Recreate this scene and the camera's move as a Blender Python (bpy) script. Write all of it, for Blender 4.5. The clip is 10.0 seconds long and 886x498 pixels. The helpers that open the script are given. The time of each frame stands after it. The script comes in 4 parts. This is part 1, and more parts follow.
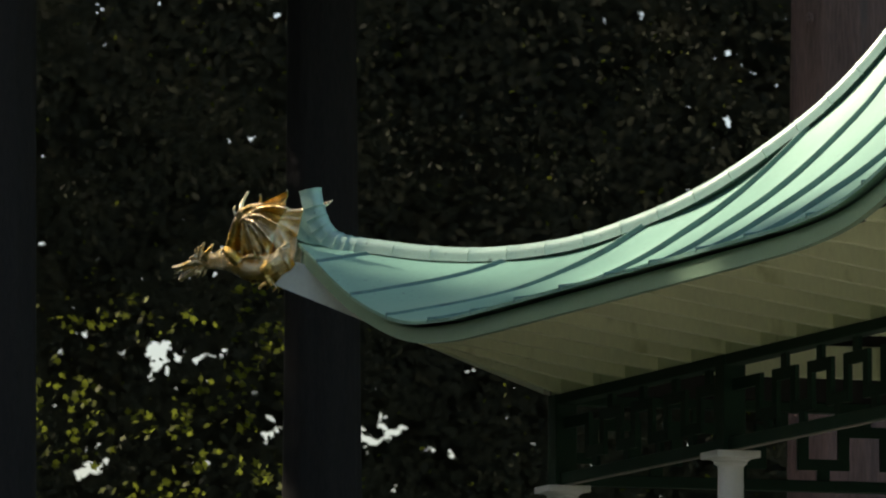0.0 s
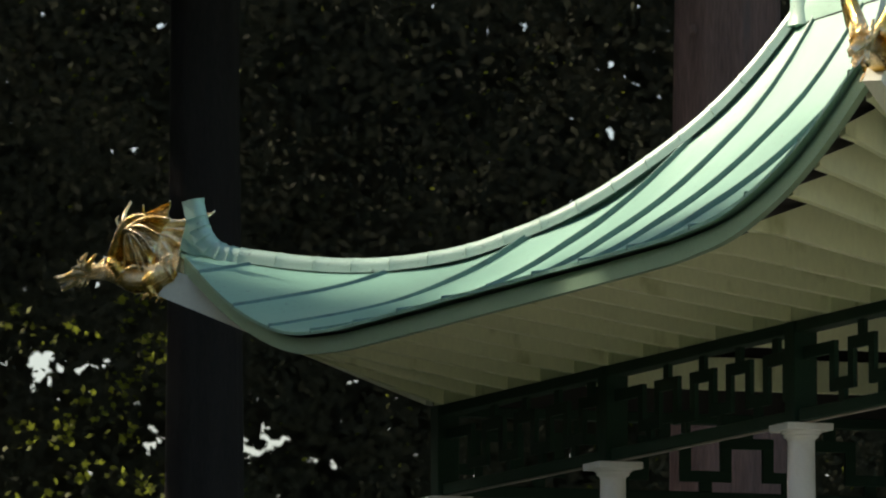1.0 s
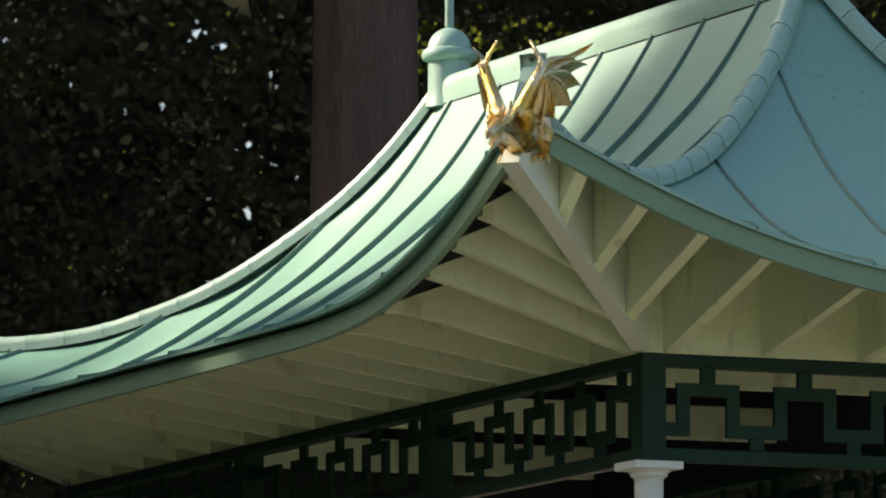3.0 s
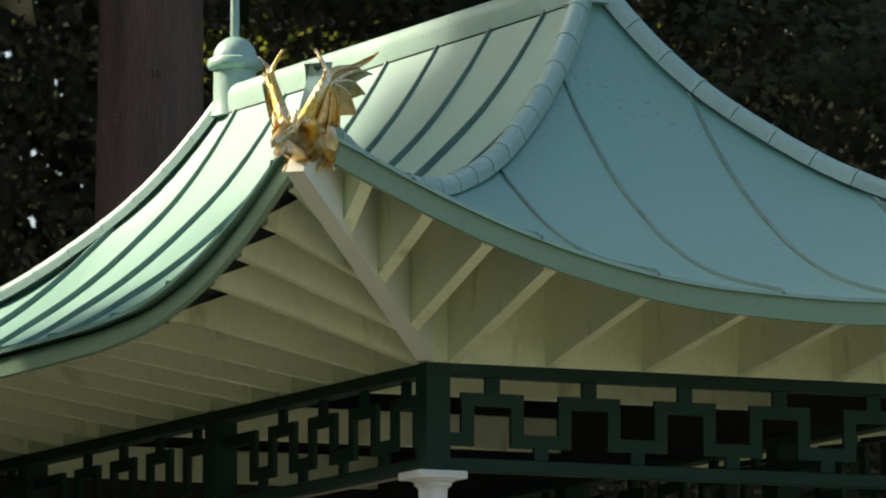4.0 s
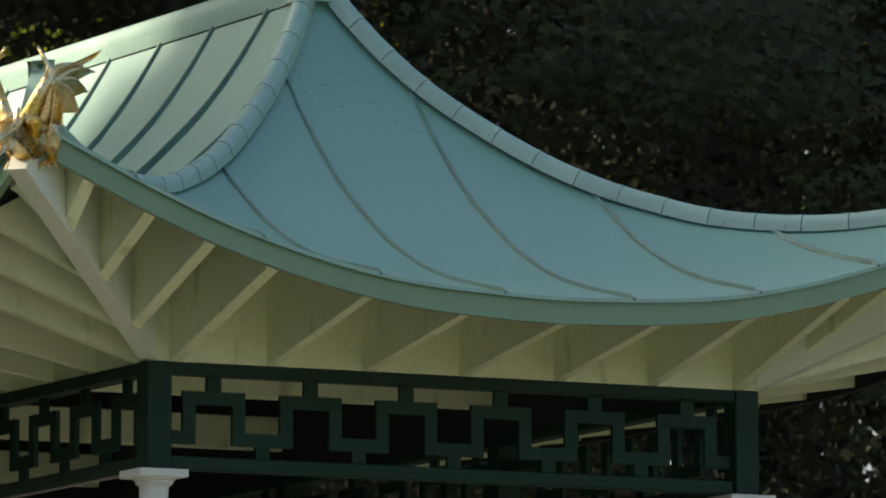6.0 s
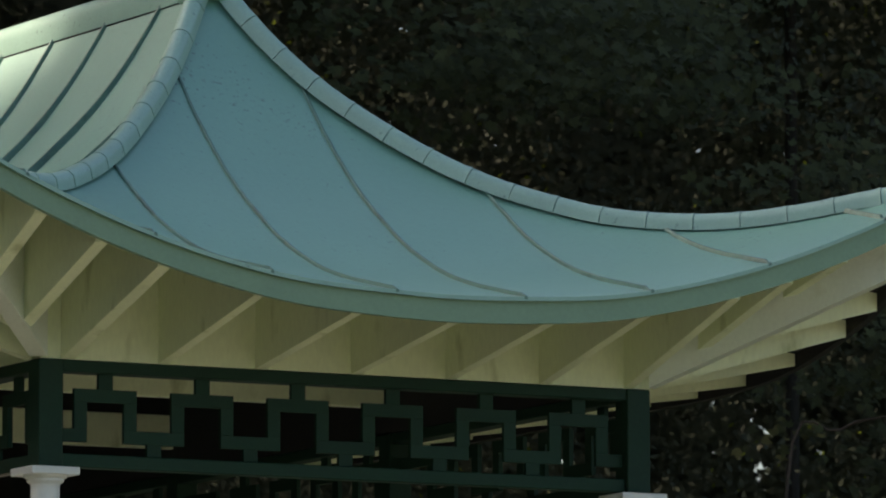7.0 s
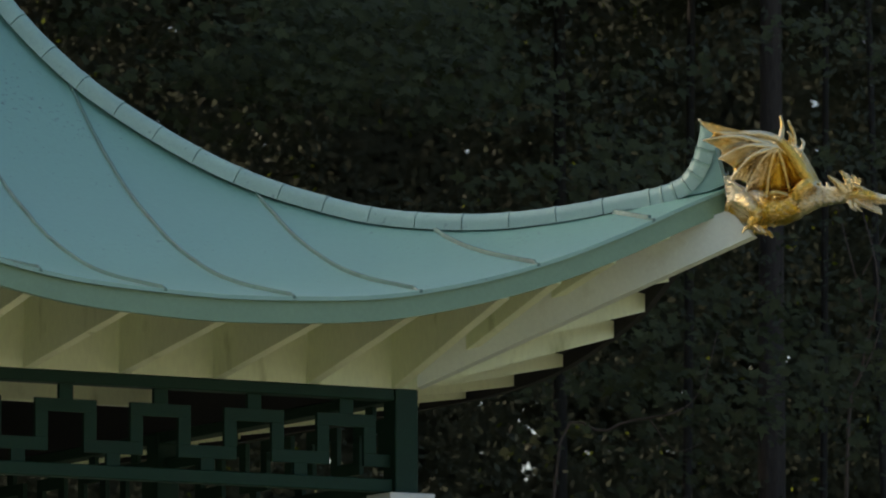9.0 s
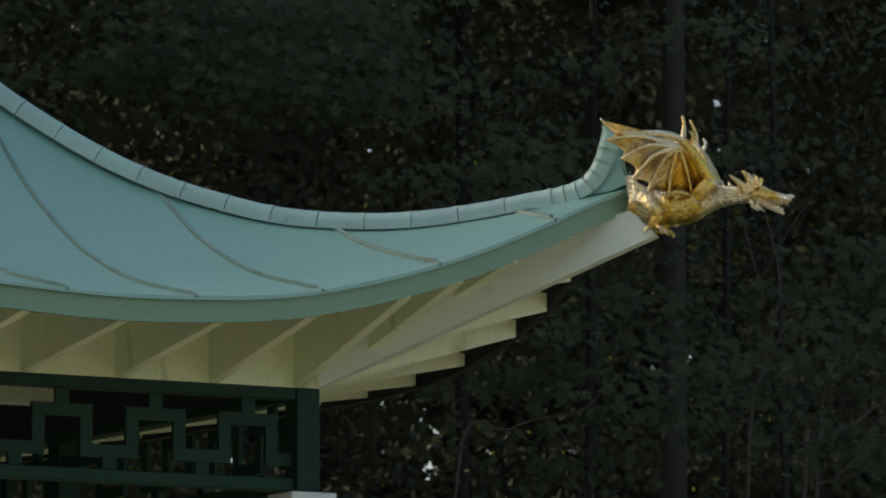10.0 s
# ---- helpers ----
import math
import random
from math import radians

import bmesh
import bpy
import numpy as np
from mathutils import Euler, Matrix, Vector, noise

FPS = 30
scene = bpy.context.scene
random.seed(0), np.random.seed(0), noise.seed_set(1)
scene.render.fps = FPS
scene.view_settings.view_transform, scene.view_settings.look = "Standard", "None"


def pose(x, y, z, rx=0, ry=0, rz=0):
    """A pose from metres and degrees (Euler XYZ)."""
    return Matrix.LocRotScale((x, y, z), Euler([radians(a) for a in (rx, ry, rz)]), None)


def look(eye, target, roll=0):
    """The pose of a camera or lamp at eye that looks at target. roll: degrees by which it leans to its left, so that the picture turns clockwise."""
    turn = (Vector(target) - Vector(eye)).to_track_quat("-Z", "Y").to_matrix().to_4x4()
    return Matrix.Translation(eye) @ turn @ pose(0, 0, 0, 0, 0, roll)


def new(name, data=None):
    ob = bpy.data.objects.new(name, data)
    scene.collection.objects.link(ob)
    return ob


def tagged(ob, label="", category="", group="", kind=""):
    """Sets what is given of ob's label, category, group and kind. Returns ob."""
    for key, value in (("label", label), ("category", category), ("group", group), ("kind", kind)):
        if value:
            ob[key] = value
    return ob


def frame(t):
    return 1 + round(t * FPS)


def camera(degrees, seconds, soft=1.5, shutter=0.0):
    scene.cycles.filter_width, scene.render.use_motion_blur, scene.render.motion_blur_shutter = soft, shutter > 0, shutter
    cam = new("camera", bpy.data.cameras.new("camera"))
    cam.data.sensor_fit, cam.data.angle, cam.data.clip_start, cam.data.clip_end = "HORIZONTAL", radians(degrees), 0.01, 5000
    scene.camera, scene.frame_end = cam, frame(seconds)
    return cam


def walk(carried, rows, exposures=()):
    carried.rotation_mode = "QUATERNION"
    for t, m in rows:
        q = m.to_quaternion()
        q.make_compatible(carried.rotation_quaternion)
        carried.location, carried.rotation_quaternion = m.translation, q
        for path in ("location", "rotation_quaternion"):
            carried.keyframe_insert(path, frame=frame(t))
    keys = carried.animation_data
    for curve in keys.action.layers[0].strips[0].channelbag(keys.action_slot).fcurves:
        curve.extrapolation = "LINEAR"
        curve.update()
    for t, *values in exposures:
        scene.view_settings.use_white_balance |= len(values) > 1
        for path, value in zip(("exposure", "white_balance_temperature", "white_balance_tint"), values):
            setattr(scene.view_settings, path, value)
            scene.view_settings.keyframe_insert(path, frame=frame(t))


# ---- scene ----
# ---- camera: a long lens on a fixed head, panning ----
FRIEZE = 2.86                     # height of the frieze's upper edge over the floor
CX, CY, CZ = -12.308, -27.106, FRIEZE - 3.130
cam = camera(6.4104, 10.0, 2.0)
cam.data.dof.use_dof, cam.data.dof.focus_distance, cam.data.dof.aperture_fstop = True, 31.5, 16.0
PATH = [
    (0, pose(CX, CY, CZ, 96.0908, 0, -19.4750)),
    (0.5, pose(CX, CY, CZ, 96.1208, 0, -19.8757)),
    (1, pose(CX, CY, CZ, 96.1696, 0, -20.3289)),
    (1.5, pose(CX, CY, CZ, 96.2684, 0, -20.8729)),
    (2, pose(CX, CY, CZ, 96.4572, 0, -21.5579)),
    (2.2, pose(CX, CY, CZ, 96.5499, 0, -21.7928)),
    (3.3, pose(CX, CY, CZ, 96.7883, 0, -23.4771)),
    (3.5, pose(CX, CY, CZ, 96.8043, 0, -23.8092)),
    (4, pose(CX, CY, CZ, 96.8180, 0, -24.5432)),
    (4.5, pose(CX, CY, CZ, 96.8215, 0, -25.1771)),
    (5, pose(CX, CY, CZ, 96.8136, 0, -25.7491)),
    (5.5, pose(CX, CY, CZ, 96.8109, 0, -26.1809)),
    (7, pose(CX, CY, CZ, 96.7957, 0, -27.3592)),
    (7.5, pose(CX, CY, CZ, 96.7900, 0, -27.7905)),
    (8, pose(CX, CY, CZ, 96.8038, 0, -28.2696)),
    (8.5, pose(CX, CY, CZ, 96.7986, 0, -28.7093)),
    (9, pose(CX, CY, CZ, 96.7934, 0, -29.0467)),
    (9.5, pose(CX, CY, CZ, 96.7935, 0, -29.3876)),
    (10, pose(CX, CY, CZ, 96.7884, 0, -29.7616)),
]
walk(cam, PATH, exposures=((0.0, 1.08, 6600, 7), (10.0, 1.08, 6600, 7)))

# ---- sky and sun ----
SUN_FROM = Vector((-0.65, 0.52, 0.56)).normalized()
world = bpy.data.worlds.new("sky")
scene.world = world
world.use_nodes = True
wn = world.node_tree.nodes
sky = wn.new("ShaderNodeTexSky")
sky.sky_type = "NISHITA"
sky.sun_disc = False
sky.dust_density, sky.ozone_density = 3.5, 0.6
sky.sun_elevation = math.asin(SUN_FROM.z)
sky.sun_rotation = math.atan2(SUN_FROM.x, SUN_FROM.y)
wn["Background"].inputs["Strength"].default_value = 0.10
world.node_tree.links.new(sky.outputs[0], wn["Background"].inputs["Color"])
sun_data = bpy.data.lights.new("sun", "SUN")
sun_data.energy, sun_data.angle, sun_data.color = 4.6, radians(2.2), (1.0, 0.83, 0.69)
sun = new("sun", sun_data)
sun.matrix_world = look(SUN_FROM * 60, (0, 0, 0))


# ---- materials ----
def material(name, base, rough=0.5, metal=0.0, vary=0.12, scale=3.0, grain=60.0, bump=0.0, spot=None, spot_scale=8.0,
             spot_at=0.62, stretch=(1, 1, 1), per_object=0.0, leaf=0.0, gloss=0.5, patchy=0.0, ior=1.5):
    """Painted or natural surface: base colour, broad and fine variation, optional stains of a second colour, fine relief."""
    m = bpy.data.materials.new(name)
    m.use_nodes = True
    nt = m.node_tree
    n, link = nt.nodes, nt.links.new
    b = n["Principled BSDF"]
    geo = n.new("ShaderNodeTexCoord")
    mapping = n.new("ShaderNodeMapping")
    mapping.inputs["Scale"].default_value = stretch
    link(geo.outputs["Object"], mapping.inputs["Vector"])
    broad = n.new("ShaderNodeTexNoise")
    broad.inputs["Scale"].default_value, broad.inputs["Detail"].default_value = scale, 5
    fine = n.new("ShaderNodeTexNoise")
    fine.inputs["Scale"].default_value, fine.inputs["Detail"].default_value = grain, 4
    link(mapping.outputs[0], broad.inputs["Vector"])
    link(mapping.outputs[0], fine.inputs["Vector"])
    add = n.new("ShaderNodeMath")
    add.operation = "ADD"
    link(broad.outputs["Fac"], add.inputs[0])
    link(fine.outputs["Fac"], add.inputs[1])
    rng = n.new("ShaderNodeMapRange")
    rng.inputs["From Min"].default_value, rng.inputs["From Max"].default_value = 0.6, 1.4
    rng.inputs["To Min"].default_value, rng.inputs["To Max"].default_value = 1 - vary, 1 + vary
    link(add.outputs[0], rng.inputs["Value"])
    value = rng.outputs[0]
    if per_object:
        info = n.new("ShaderNodeObjectInfo")
        r2 = n.new("ShaderNodeMapRange")
        r2.inputs["To Min"].default_value, r2.inputs["To Max"].default_value = 1 - per_object, 1 + per_object
        link(info.outputs["Random"], r2.inputs["Value"])
        mul = n.new("ShaderNodeMath")
        mul.operation = "MULTIPLY"
        link(value, mul.inputs[0])
        link(r2.outputs[0], mul.inputs[1])
        value = mul.outputs[0]
    if leaf:
        island = n.new("ShaderNodeNewGeometry")
        r3 = n.new("ShaderNodeMapRange")
        r3.inputs["To Min"].default_value, r3.inputs["To Max"].default_value = 0.85, 1.18
        link(island.outputs["Random Per Island"], r3.inputs["Value"])
        mul3 = n.new("ShaderNodeMath")
        mul3.operation = "MULTIPLY"
        link(value, mul3.inputs[0])
        link(r3.outputs[0], mul3.inputs[1])
        value = mul3.outputs[0]
    tint = n.new("ShaderNodeVectorMath")
    tint.operation = "SCALE"
    tint.inputs[0].default_value = base
    link(value, tint.inputs["Scale"])
    colour = tint.outputs[0]
    if spot:
        s = n.new("ShaderNodeTexNoise")
        s.inputs["Scale"].default_value, s.inputs["Detail"].default_value = spot_scale, 7
        link(mapping.outputs[0], s.inputs["Vector"])
        ramp = n.new("ShaderNodeMapRange")
        ramp.inputs["From Min"].default_value, ramp.inputs["From Max"].default_value = spot_at, spot_at + 0.12
        patch = n.new("ShaderNodeMath")
        patch.operation = "MULTIPLY_ADD"
        patch.inputs[1].default_value = patchy
        link(broad.outputs["Fac"], patch.inputs[0])
        link(s.outputs["Fac"], patch.inputs[2])
        even = n.new("ShaderNodeMath")
        even.operation = "SUBTRACT"
        even.inputs[1].default_value = patchy * 0.5
        link(patch.outputs[0], even.inputs[0])
        link(even.outputs[0], ramp.inputs["Value"])
        mix = n.new("ShaderNodeMix")
        mix.data_type = "RGBA"
        link(ramp.outputs[0], mix.inputs["Factor"])
        link(colour, mix.inputs["A"])
        mix.inputs["B"].default_value = (*spot, 1)
        colour = mix.outputs["Result"]
    link(colour, b.inputs["Base Color"])
    b.inputs["Metallic"].default_value = metal
    b.inputs["IOR"].default_value = ior
    rr = n.new("ShaderNodeMapRange")
    rr.inputs["To Min"].default_value, rr.inputs["To Max"].default_value = max(0.02, rough - 0.1), min(1, rough + 0.1)
    link(broad.outputs["Fac"], rr.inputs["Value"])
    link(rr.outputs[0], b.inputs["Roughness"])
    b.inputs["Specular IOR Level"].default_value = 0.15 if leaf else gloss
    if bump:
        bp = n.new("ShaderNodeBump")
        bp.inputs["Strength"].default_value, bp.inputs["Distance"].default_value = bump, 0.01
        link(add.outputs[0], bp.inputs["Height"])
        link(bp.outputs[0], b.inputs["Normal"])
    if leaf:
        tr = n.new("ShaderNodeBsdfTranslucent")
        link(colour, tr.inputs["Color"])
        mx = n.new("ShaderNodeMixShader")
        mx.inputs[0].default_value = leaf
        link(b.outputs[0], mx.inputs[1])
        link(tr.outputs[0], mx.inputs[2])
        link(mx.outputs[0], n["Material Output"].inputs["Surface"])
    return m


ROOF = material("verdigris_paint", (0.163, 0.345, 0.262), 0.40, vary=0.07, scale=1.6, grain=40, bump=0.05,
                spot=(0.085, 0.16, 0.135), spot_scale=48, spot_at=0.655, gloss=1.0, patchy=0.35, ior=1.72)
CAP = material("verdigris_cap_paint", (0.29, 0.445, 0.36), 0.36, vary=0.10, scale=5, grain=90, bump=0.10, per_object=0.06,
               spot=(0.13, 0.21, 0.17), spot_scale=38, spot_at=0.645, gloss=1.0)
# roof paint on the seams, darkened for their shade as well as dirt
SEAM = material("verdigris_seam_shade", (0.100, 0.194, 0.156), 0.34, vary=0.25, scale=6, grain=80, bump=0.08,
                spot=(0.07, 0.13, 0.11), spot_scale=9, spot_at=0.56, gloss=0.6)
FASCIA = material("verdigris_fascia_paint", (0.196, 0.315, 0.208), 0.42, vary=0.08, scale=2.5, grain=70, bump=0.05)
CREAM = material("cream_paint", (0.77, 0.82, 0.545), 0.55, vary=0.08, scale=4, grain=60, bump=0.1, per_object=0.03,
                 spot=(0.46, 0.50, 0.24), spot_scale=6, spot_at=0.60, stretch=(1, 1, 0.4))
PALE = material("weathered_white_paint", (0.72, 0.76, 0.64), 0.5, vary=0.07, scale=5, grain=60, bump=0.1, spot=(0.60, 0.62, 0.48), spot_scale=6, spot_at=0.62)
# core of the hip caps: shadow of the gaps put into a dark green
JOINT = material("joint_shadow_green", (0.045, 0.085, 0.07), 0.6, vary=0.2, scale=6, grain=60, bump=0.1)
# stained boards, near-black: the shade under the roof is put into the colour
DECK = material("shade_dark_stained_boards", (0.018, 0.018, 0.018), 0.85, vary=0.3, scale=6, grain=60, bump=0.2)
GREEN = material("dark_green_paint", (0.010, 0.038, 0.022), 0.6, vary=0.15, scale=8, grain=90, bump=0.08, per_object=0.08, gloss=0.25)
WHITE = material("white_paint", (0.74, 0.76, 0.74), 0.42, vary=0.05, scale=6, grain=70, bump=0.05)
GOLD = material("worn_gilding", (0.88, 0.73, 0.44), 0.20, metal=0.95, vary=0.28, scale=9, grain=75, bump=0.8,
                spot=(0.72, 0.44, 0.05), spot_scale=5.5, spot_at=0.43)


def rub_edges_shade_folds(m, bright, dark):
    """Rubbed, highlight-pale edges and folds with shade put into the colour, by the curvature of the form."""
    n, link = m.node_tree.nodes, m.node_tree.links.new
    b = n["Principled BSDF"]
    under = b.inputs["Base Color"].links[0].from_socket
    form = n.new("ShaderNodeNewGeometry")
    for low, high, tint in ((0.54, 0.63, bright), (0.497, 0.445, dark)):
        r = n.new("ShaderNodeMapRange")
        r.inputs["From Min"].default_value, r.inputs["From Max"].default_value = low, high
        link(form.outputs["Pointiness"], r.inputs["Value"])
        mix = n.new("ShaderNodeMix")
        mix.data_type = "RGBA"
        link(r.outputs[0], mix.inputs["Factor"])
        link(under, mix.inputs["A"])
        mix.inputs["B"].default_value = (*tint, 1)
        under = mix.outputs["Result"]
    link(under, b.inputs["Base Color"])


rub_edges_shade_folds(GOLD, (0.82, 0.72, 0.48), (0.14, 0.07, 0.018))
# bark of the shaded trunks, with the shade put into its colour
STEM = material("shade_darkened_bark", (0.019, 0.016, 0.013), 0.9, vary=0.5, scale=5, grain=40, bump=0.6, stretch=(3, 3, 0.4))
BARK = material("bark", (0.125, 0.074, 0.058), 0.9, vary=0.5, scale=3, grain=26, bump=0.9, stretch=(3, 3, 0.35),
                spot=(0.09, 0.065, 0.055), spot_scale=4)
TWIG = material("grey_brown_twig", (0.085, 0.062, 0.048), 0.85, vary=0.35, scale=12, grain=60, bump=0.4)
# same bark, dimmed less: shade of the right-hand trunks in the colour
BOLE = material("shade_dimmed_bark", (0.040, 0.031, 0.026), 0.9, vary=0.5, scale=5, grain=40, bump=0.6, stretch=(3, 3, 0.4))
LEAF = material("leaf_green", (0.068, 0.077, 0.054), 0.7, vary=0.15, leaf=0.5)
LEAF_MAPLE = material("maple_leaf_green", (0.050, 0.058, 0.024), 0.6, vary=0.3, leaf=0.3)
# yellow-green leaves, with part of the sunlight on them put into the colour
LEAF_SUNLIT = material("leaf_sunlit_yellow_green", (0.155, 0.195, 0.026), 0.5, vary=0.3, leaf=0.65)
STONE = material("paving_stone", (0.30, 0.28, 0.25), 0.8, vary=0.2, scale=2, grain=30, bump=0.3)
# gravel-like ground out of view, its paleness set for the bounced light
BOUNCE_GROUND = material("pale_bounce_ground", (0.31, 0.305, 0.245), 0.9, vary=0.25, scale=1.5, grain=60, bump=0.5)
GRASS = material("grass_ground", (0.06, 0.075, 0.03), 0.95, vary=0.4, scale=0.8, grain=25, bump=0.6)


# ---- mesh helpers ----
def mesh(name, verts, faces, mat, smooth=False):
    me = bpy.data.meshes.new(name)
    me.from_pydata([tuple(v) for v in verts], [], faces)
    me.materials.append(mat)
    if smooth:
        me.polygons.foreach_set("use_smooth", [True] * len(me.polygons))
    me.update()
    return me


def part(name, me, parent, label="", at=None, kind=""):
    ob = new(name, me)
    ob.parent = parent
    if at is not None:
        ob.matrix_basis = at
    return tagged(ob, label, kind=kind)


def fixed_normals(me):
    bm = bmesh.new()
    bm.from_mesh(me)
    bmesh.ops.recalc_face_normals(bm, faces=bm.faces)
    bm.to_mesh(me)
    bm.free()
    return me


boxes_made = {}


def box(sx, sy, sz, mat, bevel=0.004):
    """A bevelled board of that size, centred; boards of one size share a mesh."""
    key = (round(sx, 4), round(sy, 4), round(sz, 4), mat.name)
    if key not in boxes_made:
        bm = bmesh.new()
        bmesh.ops.create_cube(bm, size=1)
        bmesh.ops.scale(bm, vec=(sx, sy, sz), verts=bm.verts)
        bmesh.ops.bevel(bm, geom=bm.edges[:], offset=bevel, segments=1, affect="EDGES")
        me = bpy.data.meshes.new("board")
        bm.to_mesh(me)
        bm.free()
        me.materials.append(mat)
        boxes_made[key] = me
    return boxes_made[key]


def lathe(name, profile, mat, seg=40, smooth=True):
    """A turned body from (radius, height) pairs."""
    verts, faces = [], []
    for r, z in profile:
        verts += [(r * math.cos(2 * math.pi * i / seg), r * math.sin(2 * math.pi * i / seg), z) for i in range(seg)]
    for k in range(len(profile) - 1):
        for i in range(seg):
            j = (i + 1) % seg
            faces.append((k * seg + i, k * seg + j, (k + 1) * seg + j, (k + 1) * seg + i))
    faces.append(tuple(range(seg))[::-1])
    faces.append(tuple(range((len(profile) - 1) * seg, len(profile) * seg)))
    me = mesh(name, verts, faces, mat, smooth)
    me.set_sharp_from_angle(angle=radians(40))
    return me


def curve_through(xs, ys):
    """A smooth function through the given points."""
    xs, ys = np.array(xs, float), np.array(ys, float)
    m = np.gradient(ys, xs)

    def f(x):
        x = min(max(x, xs[0]), xs[-1])
        i = int(min(max(np.searchsorted(xs, x) - 1, 0), len(xs) - 2))
        d = xs[i + 1] - xs[i]
        s = (x - xs[i]) / d
        return float((2 * s**3 - 3 * s**2 + 1) * ys[i] + (s**3 - 2 * s**2 + s) * d * m[i]
                     + (3 * s**2 - 2 * s**3) * ys[i + 1] + (s**3 - s**2) * d * m[i + 1])
    return f


def tube(path, radii, seg=14):
    """A closed skin round a path; radii are (sideways, upright) pairs."""
    path = [Vector(p) for p in path]
    verts, faces = [], []
    for k, p in enumerate(path):
        t = (path[min(k + 1, len(path) - 1)] - path[max(k - 1, 0)]).normalized()
        side = Vector((0, 1, 0)) if abs(t.y) < 0.9 else Vector((1, 0, 0))
        side = (side - t * side.dot(t)).normalized()
        up = side.cross(t)
        ra, rb = radii[k] if isinstance(radii[k], tuple) else (radii[k], radii[k])
        verts += [p + side * (ra * math.cos(2 * math.pi * m / seg)) + up * (rb * math.sin(2 * math.pi * m / seg)) for m in range(seg)]
    for k in range(len(path) - 1):
        for m in range(seg):
            q = (m + 1) % seg
            faces.append((k * seg + m, k * seg + q, (k + 1) * seg + q, (k + 1) * seg + m))
    faces += [tuple(range(seg)), tuple(range((len(path) - 1) * seg, len(path) * seg))]
    return verts, faces


def smooth_path(points, times=4):
    """Points of a smooth line through the given ones (any number of values each)."""
    pts = [np.array(p, float) for p in points]
    out = []
    for k in range(len(pts) - 1):
        p0, p1, p2, p3 = pts[max(k - 1, 0)], pts[k], pts[k + 1], pts[min(k + 2, len(pts) - 1)]
        for j in range(times):
            u = j / times
            out.append(0.5 * ((2 * p1) + (p2 - p0) * u + (2 * p0 - 5 * p1 + 4 * p2 - p3) * u * u + (3 * p1 - p0 - 3 * p2 + p3) * u**3))
    return out + [pts[-1]]


# ---- the pavilion: sizes ----
W, L = 2.635, 6.278               # outer sides of the frieze
OVER = 0.90                       # overhang of the eaves
BAY = 2.0587
F = FRIEZE
# section of the roof: height over the frieze against the distance inside the wall line
section = curve_through([-0.95, -0.9, -0.7, -0.48, -0.245, -0.055, 0.137, 0.283, 0.43, 0.63, 0.783, 1.01, 1.16, 1.256, 1.32],
                        [0.207, 0.213, 0.25, 0.296, 0.362, 0.437, 0.53, 0.62, 0.715, 0.87, 1.01, 1.25, 1.46, 1.62, 1.735])
# how far the eaves rise against the distance from the corner
lift = curve_through([0, 0.2, 0.45, 0.75, 1.1, 1.5, 2.0, 2.6], [0.552, 0.468, 0.355, 0.236, 0.128, 0.045, 0.008, 0.0])
fascia_height = curve_through([0, 0.5, 1.1, 2.0], [0.100, 0.100, 0.096, 0.10])


def roof_z(inside, from_corner):
    return F + section(inside) + lift(from_corner)


# the four sides: each maps (along, inside) to the plan; along runs from one corner of the frieze to the next
SIDES = {
    "front": (W, lambda a, i: (a, i)),
    "rear": (W, lambda a, i: (W - a, L - i)),
    "left": (L, lambda a, i: (i, a)),
    "right": (L, lambda a, i: (W - i, L - a)),
}


def corner_gap(along, length):
    """Distance along the eave from the nearer roof corner."""
    return min(along, length - along) + OVER


def hip_limit(along, length):
    return min(along, length - along, W / 2)


def overhang(side, gap):
    """The far long side reaches a little further out between its corners."""
    return OVER + (0.10 * min(1, max(0, gap - 0.1) / 0.7) if side == "right" else 0)


pavilion = tagged(new("pavilion"), "open garden pavilion with curved verdigris green metal roof and white columns", "pavilion")

